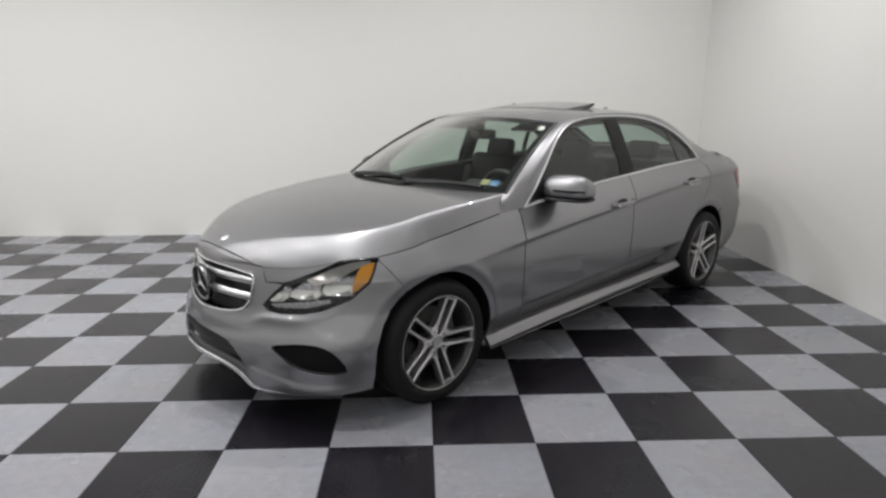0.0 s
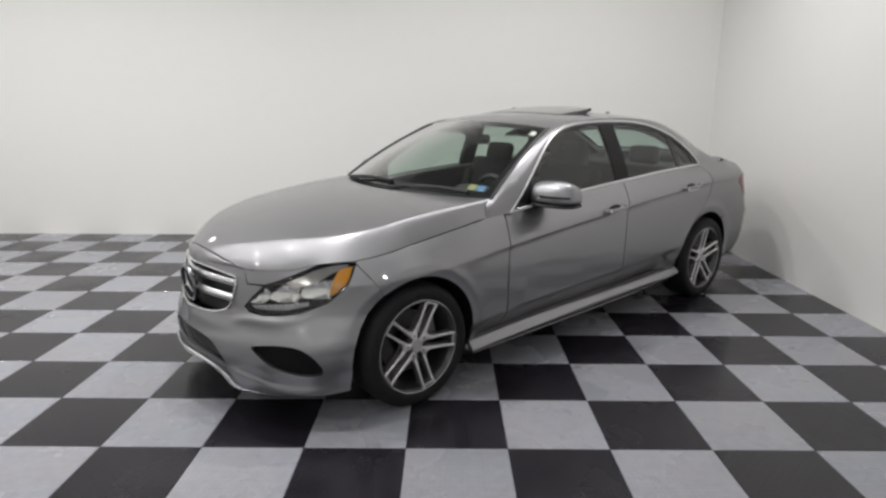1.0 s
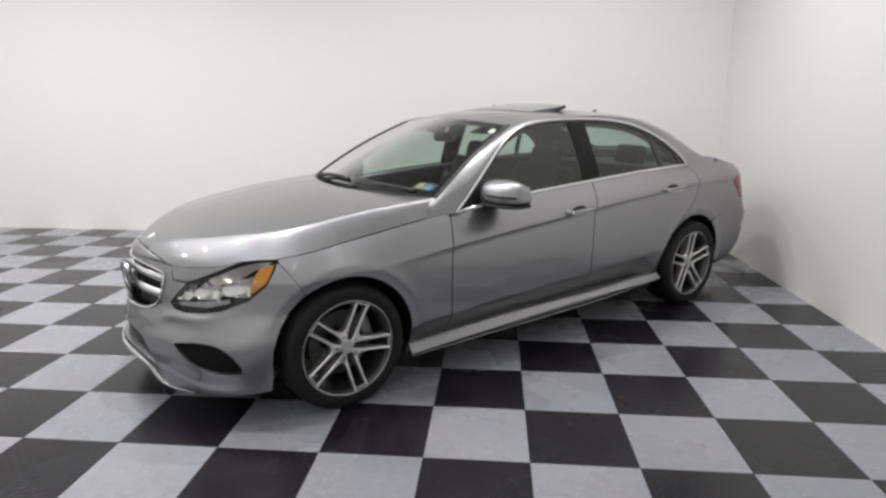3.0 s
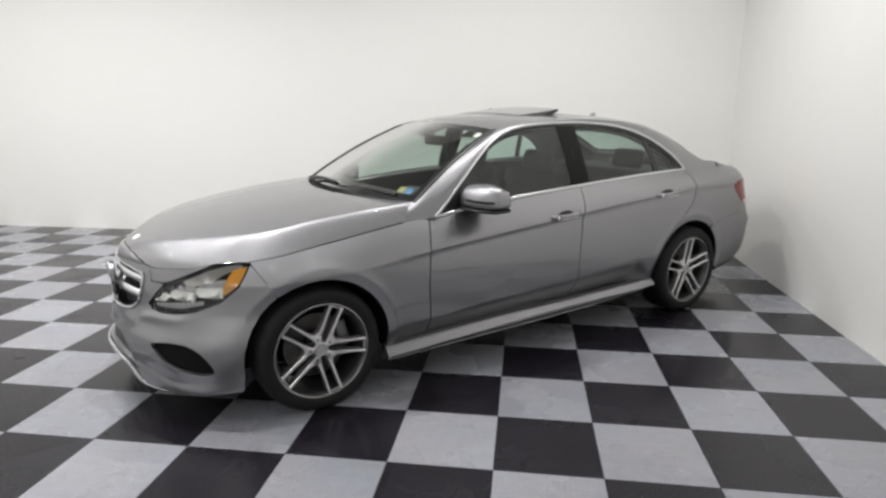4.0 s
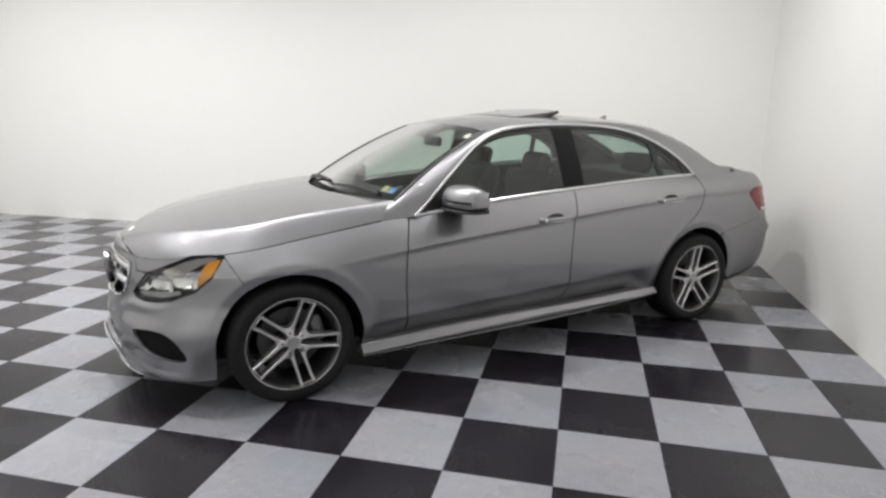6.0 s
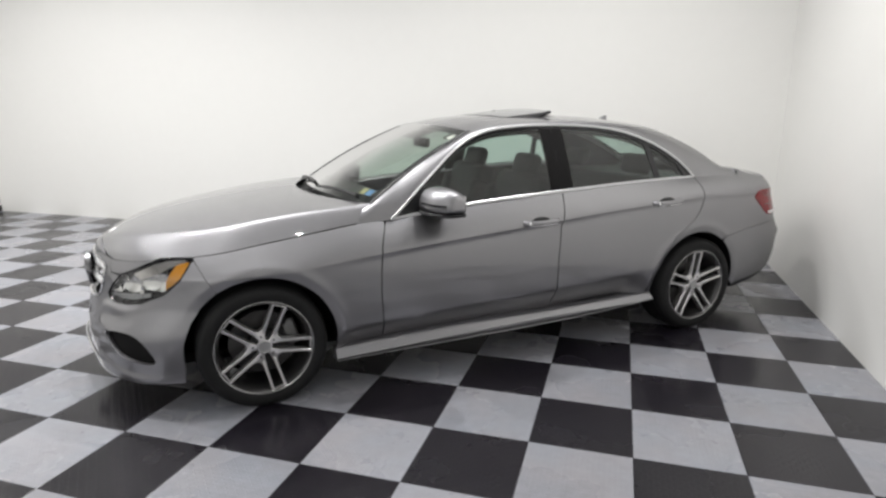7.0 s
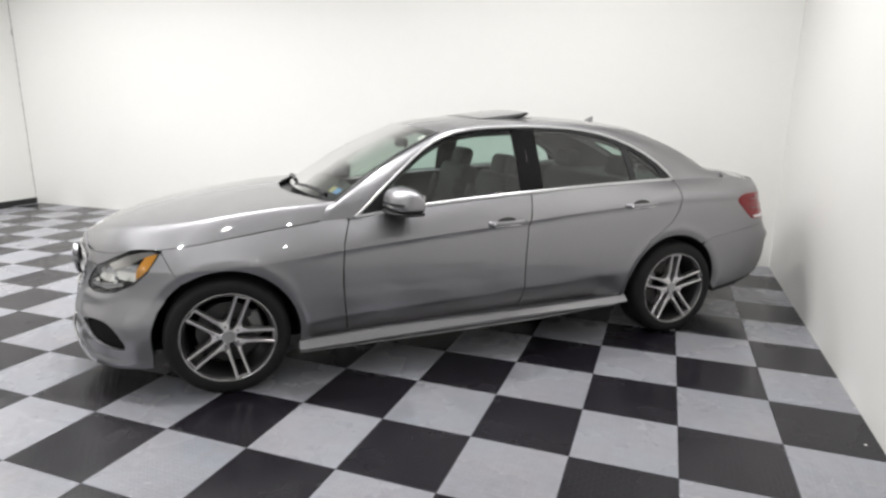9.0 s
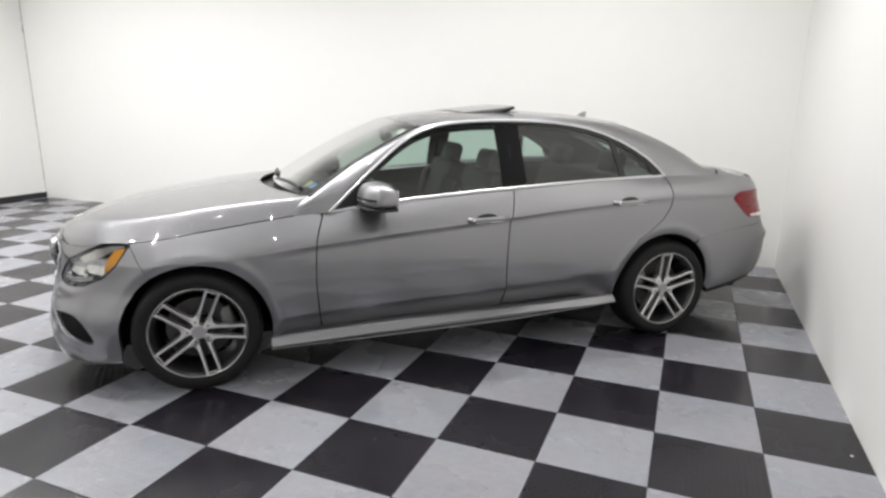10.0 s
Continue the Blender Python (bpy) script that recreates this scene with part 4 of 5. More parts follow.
for side in (1, -1):
    finish("windshield_seal", *tube([(float(a), float(b), float(c)) for a, b, c in (windshield(side * 0.996, t) for t in np.linspace(0.0, 1.0, 24))], 0.0095), M_BLACK, car, "black rubber seal")
finish("rear_window_frit", *sheet(edge(0.99), backlight, 0.04, 0.0, [[(-0.93, 0.06), (0.93, 0.06), (0.93, 0.93), (-0.93, 0.93)]], inward=(-2, 0, 0.2), lift=-0.004), M_GLOSSBLACK, car)
# sunroof: frame well and glass lid tilted up at its rear
finish("sunroof_frame", *sheet([(-0.685, 0.25), (0.685, 0.25), (0.685, 0.512), (-0.685, 0.512)], roof, 0.02, 0.05, [[(-0.62, 0.29), (0.62, 0.29), (0.62, 0.48), (-0.62, 0.48)]], inward=(-2, 0, 0.5), lift=0.001), M_BLACK, car, "black sunroof surround")
finish("sunroof", *sheet(SUN, lambda s, t: (lambda p: (p[0], p[1], p[2] + 0.002 + 0.033 * (t - 0.27) / 0.23))(roof(s * 0.985, t)), 0.03, 0.014, inward=(-2, 0, 0.5), close=True), M_SUN, car, "dark glass sunroof tilted open")
for s in (-0.66, 0.66):
    p = [tuple(float(c) for c in roof(s, t)) for t in (0.40, 0.49)]
    finish("sunroof_arm", *tube([(p[0][0], p[0][1], p[0][2] - 0.01), (p[1][0], p[1][1], p[1][2] + 0.03)], 0.012), M_BLACK, car)
# side glass
top_z = curve(DLO_TOP)
bot_z = lambda x: float(U_Z(x)) + 0.004


def pane(x0, x1, lean0=0.0, lean1=0.0):
    xs = np.linspace(x0, x1, 24)
    t = [(x, float(top_z(x))) for x in xs if float(top_z(x)) > bot_z(x) + 0.004]
    a, b = t[0][0], t[-1][0]
    return t + [(x, bot_z(x)) for x in np.linspace(b + lean1, a + lean0, 16)]


F_PANE, R_PANE, Q_PANE = pane(-0.715, -1.73), pane(-1.875, -2.50, 0.0, -0.045), pane(-2.535, -2.875, -0.045, 0.0)
for side, doors in zip((1, -1), zip(fd, rd)):
    flip = (lambda vf: vf) if side > 0 else mirror
    for poly, name, owner in ((F_PANE, "side_window", doors[0]), (R_PANE, "side_window", doors[1]), (Q_PANE, "quarter_window", doors[1])):
        finish(name, *flip(sheet(poly, side_glass, 0.03, 0.004)), M_GLASS, owner, "tinted side glass").visible_shadow = False
    BP = [(x, float(top_z(x))) for x in np.linspace(-1.725, -1.88, 6)] + [(x, bot_z(x)) for x in np.linspace(-1.88, -1.725, 6)]
    pillar = finish("b_pillar", *flip(sheet(BP, side_glass, 0.03, 0.02, lift=0.004)), M_PILLAR, car, "gloss black door pillar")
    finish("pillar_gap", *flip(tube([tuple(float(c) + d for c, d in zip(side_glass(x, z), (0, 0.004, 0))) for x, z in ((-1.79, bot_z(-1.79)), (-1.795, 1.2), (-1.80, float(top_z(-1.8)) - 0.01))], 0.003)), M_GLOSSBLACK, pillar, "dark seam between the doors")
    DV = [(-2.495, float(top_z(-2.495))), (-2.54, float(top_z(-2.54))), (-2.585, bot_z(-2.585)), (-2.54, bot_z(-2.54))]
    finish("window_divider", *flip(sheet(DV, side_glass, 0.012, 0.012, lift=0.003)), M_GLOSSBLACK, doors[1])
    # dark frame inside the trim
    FR = DLO_TOP + [(x, bot_z(x)) for x in np.linspace(-2.8, -2.83, 2)] + [(-2.80, bot_z(-2.8))] + [(x + 0.02 * (x < -2.2), max(z - 0.022, bot_z(x))) for x, z in DLO_TOP[::-1][2:-2]] + [(-0.76, bot_z(-0.76))]
    finish("window_frame", *flip(sheet(FR, side_glass, 0.008, 0.01, lift=0.005)), M_GLOSSBLACK, car, "black window frame")
    # bright strip round the windows
    loop = [tuple(float(c) for c in side_glass(x, z)) for x, z in DLO_TOP]
    belt = [(x, float(U_Y(x)) + 0.003, float(U_Z(x)) + 0.003) for x in np.linspace(-2.885, -0.70, 30)]
    strip = [(x, y + 0.013, z + 0.002) for x, y, z in loop]
    finish("window_trim", *flip(tube(strip, 0.0075, flat=0.7)), M_SATIN, car, "satin silver strip over the windows")
    finish("belt_trim", *flip(tube(belt, 0.0095, flat=0.6)), M_SATIN, car, "satin silver strip under the windows")
    rows_ = [[(x, y - 0.012, z + 0.004), (x, y - 0.03, z - 0.03), (x, y - 0.075, z - 0.042), (x, y - 0.085, z - 0.015)] for x, y, z in loop[:-1]]
    grid_ = [p for r in rows_ for p in r]
    finish("window_header", *flip((grid_, [(4 * i + k, 4 * i + k + 1, 4 * i + k + 5, 4 * i + k + 4) for i in range(len(rows_) - 1) for k in range(3)])), M_DASH, car, "dark inner trim over the windows")
    SAIL = [(-0.72, 0.912), (-0.79, 0.985), (-0.90, 1.075), (-0.905, 0.945)]
    finish("mirror_sail", *flip(sheet(SAIL, side_glass, 0.02, 0.02, lift=0.006)), M_BLACK, doors[0], "black mirror triangle")

# ---- rear end ----
TL = [(-3.845, 0.745)] + TL_FRONT + [(-3.76, 0.922), (-3.81, 0.82)]
TLq = [tq(x, z) for x, z in TL]
for side in (1, -1):
    flip = (lambda vf: vf) if side > 0 else mirror
    tl = finish("tail_light", *flip(sheet(TLq, tail_end, 0.014, 0.03, lift=0.003)), M_RED, car, "red tail light with white lower strip")
    for z0 in (0.825, 0.885):
        SEG = [tq(-3.815 + (z0 - 0.8) * 0.4, z0), tq(-3.50, z0 + 0.004), tq(-3.50, z0 + 0.010), tq(-3.815 + (z0 - 0.8) * 0.4, z0 + 0.008)]
        finish("lamp_rib", *flip(sheet(SEG, tail_end, 0.01, 0.006, lift=0.005)), M_REDDARK, tl, "darker red divider")
    WT = [tq(-3.843, 0.751), tq(-3.73, 0.750), tq(-3.57, 0.760), tq(-3.545, 0.778), tq(-3.70, 0.774), tq(-3.835, 0.776)]
    finish("reverse_strip", *flip(sheet(WT, tail_end, 0.012, 0.01, lift=0.007)), M_WHITELENS, tl, "white reversing strip")
rear_half = [(0.0, 0.70), tq(-3.85, 0.735), tq(-3.73, 0.738)] + [tq(x, z - 0.0022) for x, z in SEAM[::-1]]
rear_half += [tq(RA[0] + RA[2] * math.cos(radians(a)), RA[1] + RA[2] * math.sin(radians(a))) for a in np.linspace(129, 184, 14)]
rear_half += [tq(-3.24, 0.275), tq(-3.60, 0.335), (QS * 0.9, 0.335), (0.0, 0.34)]
rear_out = rear_half + [(-q, z) for q, z in rear_half[::-1][1:-1]]
rbump = finish("rear_bumper", *sheet(rear_out, lambda q, z: (lambda p: (p[0] - 0.012 * np.exp(-((z - 0.60) / 0.03) ** 2) * (np.abs(q) < QS * 1.0), p[1], p[2]))(tail_end(q, z)), 0.0105, 0.04), M_PAINT, car)
finish("diffuser", *sheet([(q, z) for q, z in [(0, 0.345), (QS * 0.9, 0.338), tq(-3.60, 0.338), tq(-3.25, 0.278), tq(-3.25, 0.24), tq(-3.60, 0.295), (QS * 0.9, 0.30), (-QS * 0.9, 0.30), (-tq(-3.60, 0.295)[0], 0.295), (-tq(-3.25, 0.24)[0], 0.24), (-tq(-3.25, 0.278)[0], 0.278), (-tq(-3.60, 0.338)[0], 0.338), (-QS * 0.9, 0.338)]], tail_end, 0.02, 0.04, lift=-0.008), M_BLACK, rbump, "black rear valance")
lid_back = [tq(-3.70, 1.0), tq(-3.722, 0.934), tq(-3.765, 0.925), tq(-3.81, 0.82), tq(-3.855, 0.74), (0.0, 0.705)]
lid_back = lid_back + [(-q, z) for q, z in lid_back[::-1][1:]] + [(s * QS * 1.0, 1.012) for s in (-0.6, -0.3, 0, 0.3, 0.6)]
finish("trunk_lid", *joined(sheet([(s, t) for s, t in full], deck, 0.06, 0.02, inward=(-3.5, 0, 0.5)), sheet(lid_back, tail_end, 0.016, 0.015)), M_PAINT, car, sharp=50)
side_v, side_n = [], 16
for k in range(side_n + 1):
    a = [float(w) for w in deck(1.0, k / side_n)]
    bpt = [float(w) for w in flank(a[0], float(U_Z(a[0])) - 0.003)]
    for t in np.linspace(0, 1, 4):
        side_v.append(tuple(p * (1 - t) + q * t + (0.004 * math.sin(math.pi * t) if n == 2 else 0) for n, (p, q) in enumerate(zip(a, bpt))))
side_f = [(4 * i + k, 4 * i + k + 1, 4 * i + k + 5, 4 * i + k + 4) for i in range(side_n) for k in range(3)]
both("deck_side", (side_v, side_f), M_PAINT, "painted shoulder beside the trunk lid")
fin = prism([(0.06, 0.0), (0.02, 0.018), (-0.03, 0.045), (-0.045, 0.045), (-0.04, 0.0)], -0.014, 0.014, 0.006)
part("roof_antenna", fin, M_PAINT, car, "small shark-fin antenna").location = (-2.68, 0, 1.398)

# ---- mirrors, handles ----
def mirror_loft(half, top, low, front, back):
    """Door mirror body, along y from the door (-half) to the tip: blunt nose, flat back, flat underside."""
    verts, faces, nu, nv = [], [], 26, 20
    for i in range(nu + 1):
        s = -math.cos(math.pi * i / nu)
        r = max(1 - abs(s) ** 9, 0.0) ** 0.3
        out, inn = max(s, 0.0), max(-s, 0.0)
        ft = front * (1 - 0.50 * out ** 2.2 - 0.22 * inn ** 3)
        tp = top * (1 - 0.34 * out ** 2.6 - 0.14 * inn ** 2)
        for k in range(nv):
            b = 2 * math.pi * k / nv
            cx, cz = math.cos(b), math.sin(b)
            x = math.copysign(abs(cx) ** (0.75 if cx > 0 else 0.4), cx) * (ft if cx > 0 else back) * (0.35 + 0.65 * r)
            z = math.copysign(abs(cz) ** ((0.9 if cx > 0 else 0.5) if cz > 0 else 0.4), cz) * (tp * (1 - 0.16 * max(-cx, 0.0) ** 0.5) if cz > 0 else low) * r
            verts.append((x, s * half, z))
    for i in range(nu):
        for k in range(nv):
            l = (k + 1) % nv
            faces.append((i * nv + k, (i + 1) * nv + k, (i + 1) * nv + l, i * nv + l))
    faces += [tuple(range(nv)), tuple(nu * nv + k for k in range(nv - 1, -1, -1))]
    return verts, faces


for side in (1, -1):
    mir = new("side_mirror")
    mir.parent = car
    mir.matrix_local = pose(-0.955, side * 0.93, 0.98, 0, 0, side * 8)
    flip = (lambda vf: vf) if side > 0 else mirror
    finish("housing", *flip(mirror_loft(0.140, 0.100, 0.024, 0.105, 0.060)), M_PAINT, mir, "painted mirror cap")
    sh = mirror_loft(0.1385, 0.014, 0.016, 0.108, 0.063)
    finish("base", *flip(([(x, y, z - 0.033) for x, y, z in sh[0]], sh[1])), M_BLACK, mir, "black mirror underside")
    band = lambda z, t: (0.004 + 0.105 * (1 - 0.50 * max(t, 0) ** 2.2 - 0.22 * max(-t, 0) ** 3) * (1 - 0.12 * (z / 0.102) ** 2 * 4), 0.139 * t, z)
    finish("turn_signal", *flip(tube([band(0.016, t) for t in np.linspace(-0.35, 0.9, 16)], 0.0055)), M_GLOSSBLACK, mir, "slim dark indicator strip")
    finish("signal_edge", *flip(tube([band(0.004, t) for t in np.linspace(-0.45, 0.92, 16)], 0.0035)), M_CHROME, mir, "bright strip under the indicator")
    part("mirror_glass", box_bm((-0.066, -0.115, -0.02), (-0.0605, 0.105, 0.062), 0.002), M_MIRROR, mir)
    finish("foot", *flip(tube([(0.02, -0.17, -0.055), (0.015, -0.12, -0.052), (0.0, -0.05, -0.04)], 0.02, flat=1.3)), M_BLACK, mir)
for doors, x, z in ((fd, -1.592, 0.842), (rd, -2.547, 0.905)):
    for side, door in zip((1, -1), doors):
        y0 = float(flank(x, z)[1])
        h = finish("door_handle", *tube([(x + d, side * (y0 + o), z + 0.035 * -d) for d, o in ((0.115, -0.004), (0.10, 0.02), (0.06, 0.031), (0.0, 0.034), (-0.06, 0.031), (-0.10, 0.02), (-0.115, -0.004))], 0.016, flat=0.75, sides=10), M_PAINT, door, "painted pull handle with chrome edge")
        finish("handle_end", *tube([(x + dd, side * (y0 + 0.022 + 0.006), z - 0.035 * dd) for dd in (0.085, 0.094, 0.102)], 0.011, flat=0.7, sides=10), M_CHROME, h, "bright chrome handle tip")
        finish("handle_strip", *tube([(x + d, side * (y0 + o + 0.006), z + 0.035 * -d - 0.012) for d, o in ((0.10, 0.018), (0.06, 0.031), (0.0, 0.034), (-0.06, 0.031), (-0.10, 0.018))], 0.004), M_CHROME, h)
        # flat dark oval: the shade of the grip recess put into its colour
        cup = bmesh.new()
        bmesh.ops.create_uvsphere(cup, u_segments=20, v_segments=10, radius=1.0)
        bmesh.ops.transform(cup, matrix=pose(x, side * (y0 - 0.003), z + 0.002) @ Matrix.Diagonal((0.066, 0.006, 0.030, 1)), verts=cup.verts)
        part("handle_cup_shade", cup, M_GREY_AND_SHADE, door, "raised dark oval, painted shade of the grip recess")

# ---- wheels ----
def wheel_at(x, side, spin):
    w = new("wheel")
    w.parent = car
    w.matrix_local = pose(x, side * 0.765, 0.309, 0, 0, 0 if side > 0 else 180)
    w["label"] = "five-spoke alloy wheel on low-profile tyre"
    R, r, b = 0.3245, 0.234, 0.118
    wide = lambda prof: [(q * 1.015, y) for q, y in prof]
    prof = [(r, -b + 0.01), (r + 0.02, -b - 0.004), (r + 0.055, -b - 0.006), (R - 0.018, -b + 0.004), (R - 0.004, -b + 0.03)]
    groove = []
    for gy in (-0.055, -0.018, 0.018, 0.055):
        groove += [(R, gy - 0.006), (R - 0.007, gy - 0.004), (R - 0.007, gy + 0.004), (R, gy + 0.006)]
    prof += groove + [(a, -c) for a, c in prof[::-1]]
    tv, tf = lathe(prof, 96)
    tv = [(x_, y_ * (1 + 0.35 * max(0.0, -z_ - 0.30)), max(z_, -0.3087)) for x_, y_, z_ in tv]
    finish("tyre", tv, tf, M_TYRE, w, "black low-profile tyre", sharp=50)
    finish("rim_barrel", *lathe(wide([(0.226, -0.105), (0.234, -0.10), (0.234, 0.098), (0.240, 0.106), (0.239, 0.115), (0.232, 0.116), (0.225, 0.108), (0.216, 0.085), (0.208, 0.03), (0.208, -0.09)]), 96), M_BARREL, w, "dark grey rim barrel")
    finish("rim_lip", *lathe(wide([(0.2425, 0.108), (0.2415, 0.117), (0.2375, 0.1185), (0.231, 0.1145), (0.2285, 0.106)]), 96), M_RIMEDGE, w, "machined rim edge")
    for k in range(5):
        a = spin + 72 * k
        for d in (-1, 1):
            # one bar of the pair: from hub to rim, tapering
            sp = bmesh.new()
            pts = [(0.060, d * 0.0285, 0.089, 0.0112), (0.085, d * 0.0288, 0.094, 0.0096), (0.12, d * 0.0292, 0.099, 0.0080), (0.18, d * 0.0305, 0.106, 0.0070), (0.233, d * 0.033, 0.1155, 0.0080)]
            rows = []
            for rr, off, yy, wd in pts:
                rows.append([sp.verts.new((rr, yv, off + wv)) for wv, yv in ((-wd, yy - 0.045), (-wd, yy - 0.004), (-wd + 0.003, yy), (wd - 0.003, yy), (wd, yy - 0.004), (wd, yy - 0.045))])
            for p0, p1 in zip(rows, rows[1:]):
                for i in range(6):
                    sp.faces.new((p0[i], p0[(i + 1) % 6], p1[(i + 1) % 6], p1[i]))
            sp.faces.new(rows[0][::-1])
            sp.faces.new(rows[-1])
            bmesh.ops.recalc_face_normals(sp, faces=sp.faces)
            part("spoke", sp, M_RIM, w).matrix_local = pose(0, 0, 0, 0, a, 0)
        part("spoke_bridge", box_bm((0.2245, 0.085, -0.030), (0.231, 0.1125, 0.030), 0.003), M_RIM, w).matrix_local = pose(0, 0, 0, 0, a, 0)
    star = []
    for k in range(5):
        for rr, off in ((0.092, -0.0372), (0.080, -0.0195), (0.040, -0.012), (0.038, 0.0), (0.040, 0.012), (0.080, 0.0195), (0.092, 0.0372)):
            a = radians(spin + 72 * k) + math.atan2(off, rr)
            d = math.hypot(rr, off)
            star.append((d * math.cos(a), -d * math.sin(a)))
        a = radians(spin + 72 * k + 36)
        star.append((0.084 * math.cos(a), -0.084 * math.sin(a)))
    part("hub", prism(star, 0.045, 0.0905, 0.003), M_RIM, w, "machined spoke webs round the hub")
    finish("centre_cap", *lathe([(0.001, 0.095), (0.026, 0.095), (0.029, 0.0975), (0.033, 0.0965), (0.0345, 0.09), (0.0345, 0.08), (0.001, 0.08)], 32), M_CAP, w, "round silver centre cap")
    finish("hub_flange", *lathe([(0.001, 0.055), (0.07, 0.055), (0.072, 0.02), (0.001, 0.02)], 32), M_GREY_AND_SHADE, w)
    for k in range(5):
        a = radians(spin + 72 * k)
        bolt = finish("wheel_bolt", *lathe([(0.001, 0.008), (0.008, 0.008), (0.0105, 0.004), (0.0105, -0.02), (0.001, -0.02)], 12), M_GREY_AND_SHADE, w)
        bolt.location = (0.056 * math.cos(a), 0.068, -0.056 * math.sin(a))
        a = radians(spin + 72 * k + 36)
        hole = finish("web_hole", *lathe([(0.001, 0.0008), (0.005, 0.0008), (0.005, -0.004), (0.001, -0.004)], 12), M_UNDER, w)
        hole.location = (0.056 * math.cos(a), 0.0905, -0.056 * math.sin(a))
    finish("brake_disc", *lathe([(0.07, 0.005), (0.165, 0.005), (0.168, 0.0), (0.168, -0.022), (0.165, -0.027), (0.07, -0.027)], 64), M_DISC, w, "steel brake disc")
    cal = bmesh.new()
    box_bm((-0.185, -0.05, -0.075), (-0.125, 0.03, 0.075), 0.022, 3, bm=cal)
    box_bm((-0.15, 0.0, -0.055), (-0.118, 0.036, 0.055), 0.012, bm=cal)
    part("brake_caliper", cal, M_CALIPER, w, "grey brake caliper").matrix_local = pose(0, 0, 0, 0, (15 if x == 0 else 160) if side > 0 else (165 if x == 0 else 20), 0)
    return w


for side in (1, -1):
    wheel_at(0.0, side, 177)
    wheel_at(-WB, side, 198)
for ax, az, r in ARCHES:
    for side in (1, -1):
        pr, faces, n = [], [], 48
        for i in range(n + 1):
            a = radians(-12 + 198 * i / n)
            ex, ez = ax + (r + 0.003) * math.cos(a), az + (r + 0.003) * math.sin(a)
            out = float(flank(ex, max(ez, 0.17))[1]) - 0.006
            for y in (0.45, out):
                pr.append((ex, side * y, ez))
        faces = [(2 * i, 2 * i + 1, 2 * i + 3, 2 * i + 2) for i in range(n)]
        c = len(pr)
        pr.append((ax, side * 0.45, az))
        faces += [(2 * i, 2 * i + 2, c) for i in range(n)]
        finish("wheel_well", pr, faces, M_UNDER, car, "black wheel well liner")
part("underbody", box_bm((-3.75, -0.60, 0.17), (0.68, 0.60, 0.24), 0.03), M_UNDER, car)
part("side_floor", box_bm((-2.45, -0.84, 0.18), (-0.42, 0.84, 0.24), 0.02), M_UNDER, car)
# unseen dark box added in the engine bay so panel gaps stay dark
part("bay_blocker", box_bm((-0.55, -0.45, 0.24), (0.60, 0.45, 0.64), 0.05), M_UNDER, car)

# ---- cabin ----
def cushion(lo, hi, bevel=0.04, m=None):
    return box_bm(lo, hi, bevel, 4, m=m)


def seat(x, y):
    s = new("front_seat")
    s.parent = car
    s.matrix_local = pose(x, y, 0.0)
    s["label"] = "dark grey leather front seat"
    part("seat_cushion", cushion((-0.26, -0.26, 0.36), (0.28, 0.26, 0.52)), M_LEATHER, s)
    tilt = pose(-0.24, 0, 0.48, 0, -16, 0)
    part("backrest", cushion((-0.07, -0.255, 0.0), (0.07, 0.255, 0.62), 0.05, tilt), M_LEATHER, s)
    part("bolster", cushion((-0.03, -0.275, 0.05), (0.11, -0.19, 0.5), 0.03, tilt), M_LEATHER, s)
    part("bolster", cushion((-0.03, 0.19, 0.05), (0.11, 0.275, 0.5), 0.03, tilt), M_LEATHER, s)
    part("headrest", cushion((-0.045, -0.128, 0.585), (0.05, 0.128, 0.748), 0.045, tilt), M_LEATHER, s)
    for yy in (-0.06, 0.06):
        finish("headrest_post", *tube([tilt @ Vector((0, yy, 0.58)), tilt @ Vector((0, yy, 0.64))], 0.007), M_SATIN, s)
    return s


for y in (0.37, -0.37):
    seat(-1.38, y)
bench = new("rear_seat")
bench.parent = car
bench["label"] = "dark grey leather rear bench"
part("seat_cushion", cushion((-2.62, -0.64, 0.36), (-2.12, 0.64, 0.53)), M_LEATHER, bench)
part("backrest", cushion((-0.08, -0.64, 0.0), (0.07, 0.64, 0.56), 0.05, pose(-2.58, 0, 0.48, 0, -20, 0)), M_LEATHER, bench)
for y in (-0.36, 0.36):
    part("headrest", cushion((-0.045, -0.13, 0.55), (0.05, 0.13, 0.70), 0.04, pose(-2.57, y, 0.50, 0, -16, 0)), M_LEATHER, bench)
part("parcel_shelf", box_bm((-3.36, -0.60, 0.97), (-2.82, 0.60, 1.0), 0.01), M_DASH, car)
prof = [(-0.50, 0.60), (-0.48, 0.955), (-0.62, 0.975), (-0.80, 0.965), (-0.93, 0.93), (-0.98, 0.86), (-0.96, 0.72), (-0.88, 0.55)]
part("dashboard", prism(prof, -0.70, 0.70, 0.02), M_DASH, car, "black soft dashboard")
part("instrument_hood", prism([(-0.74, 0.95), (-0.86, 1.0), (-0.97, 0.985), (-0.98, 0.92), (-0.80, 0.92)], 0.20, 0.54, 0.015), M_DASH, car)
part("centre_console", box_bm((-1.75, -0.11, 0.30), (-0.90, 0.11, 0.62), 0.03), M_DASH, car)
sw = new("steering_wheel")
sw.parent = car
sw.matrix_local = pose(-1.07, 0.37, 0.885, 0, 0, 90) @ pose(0, 0, 0, 26, 0, 0)
rimv = [(0.185 * math.cos(a), 0, 0.185 * math.sin(a)) for a in np.linspace(0, 2 * math.pi, 40, endpoint=False)]
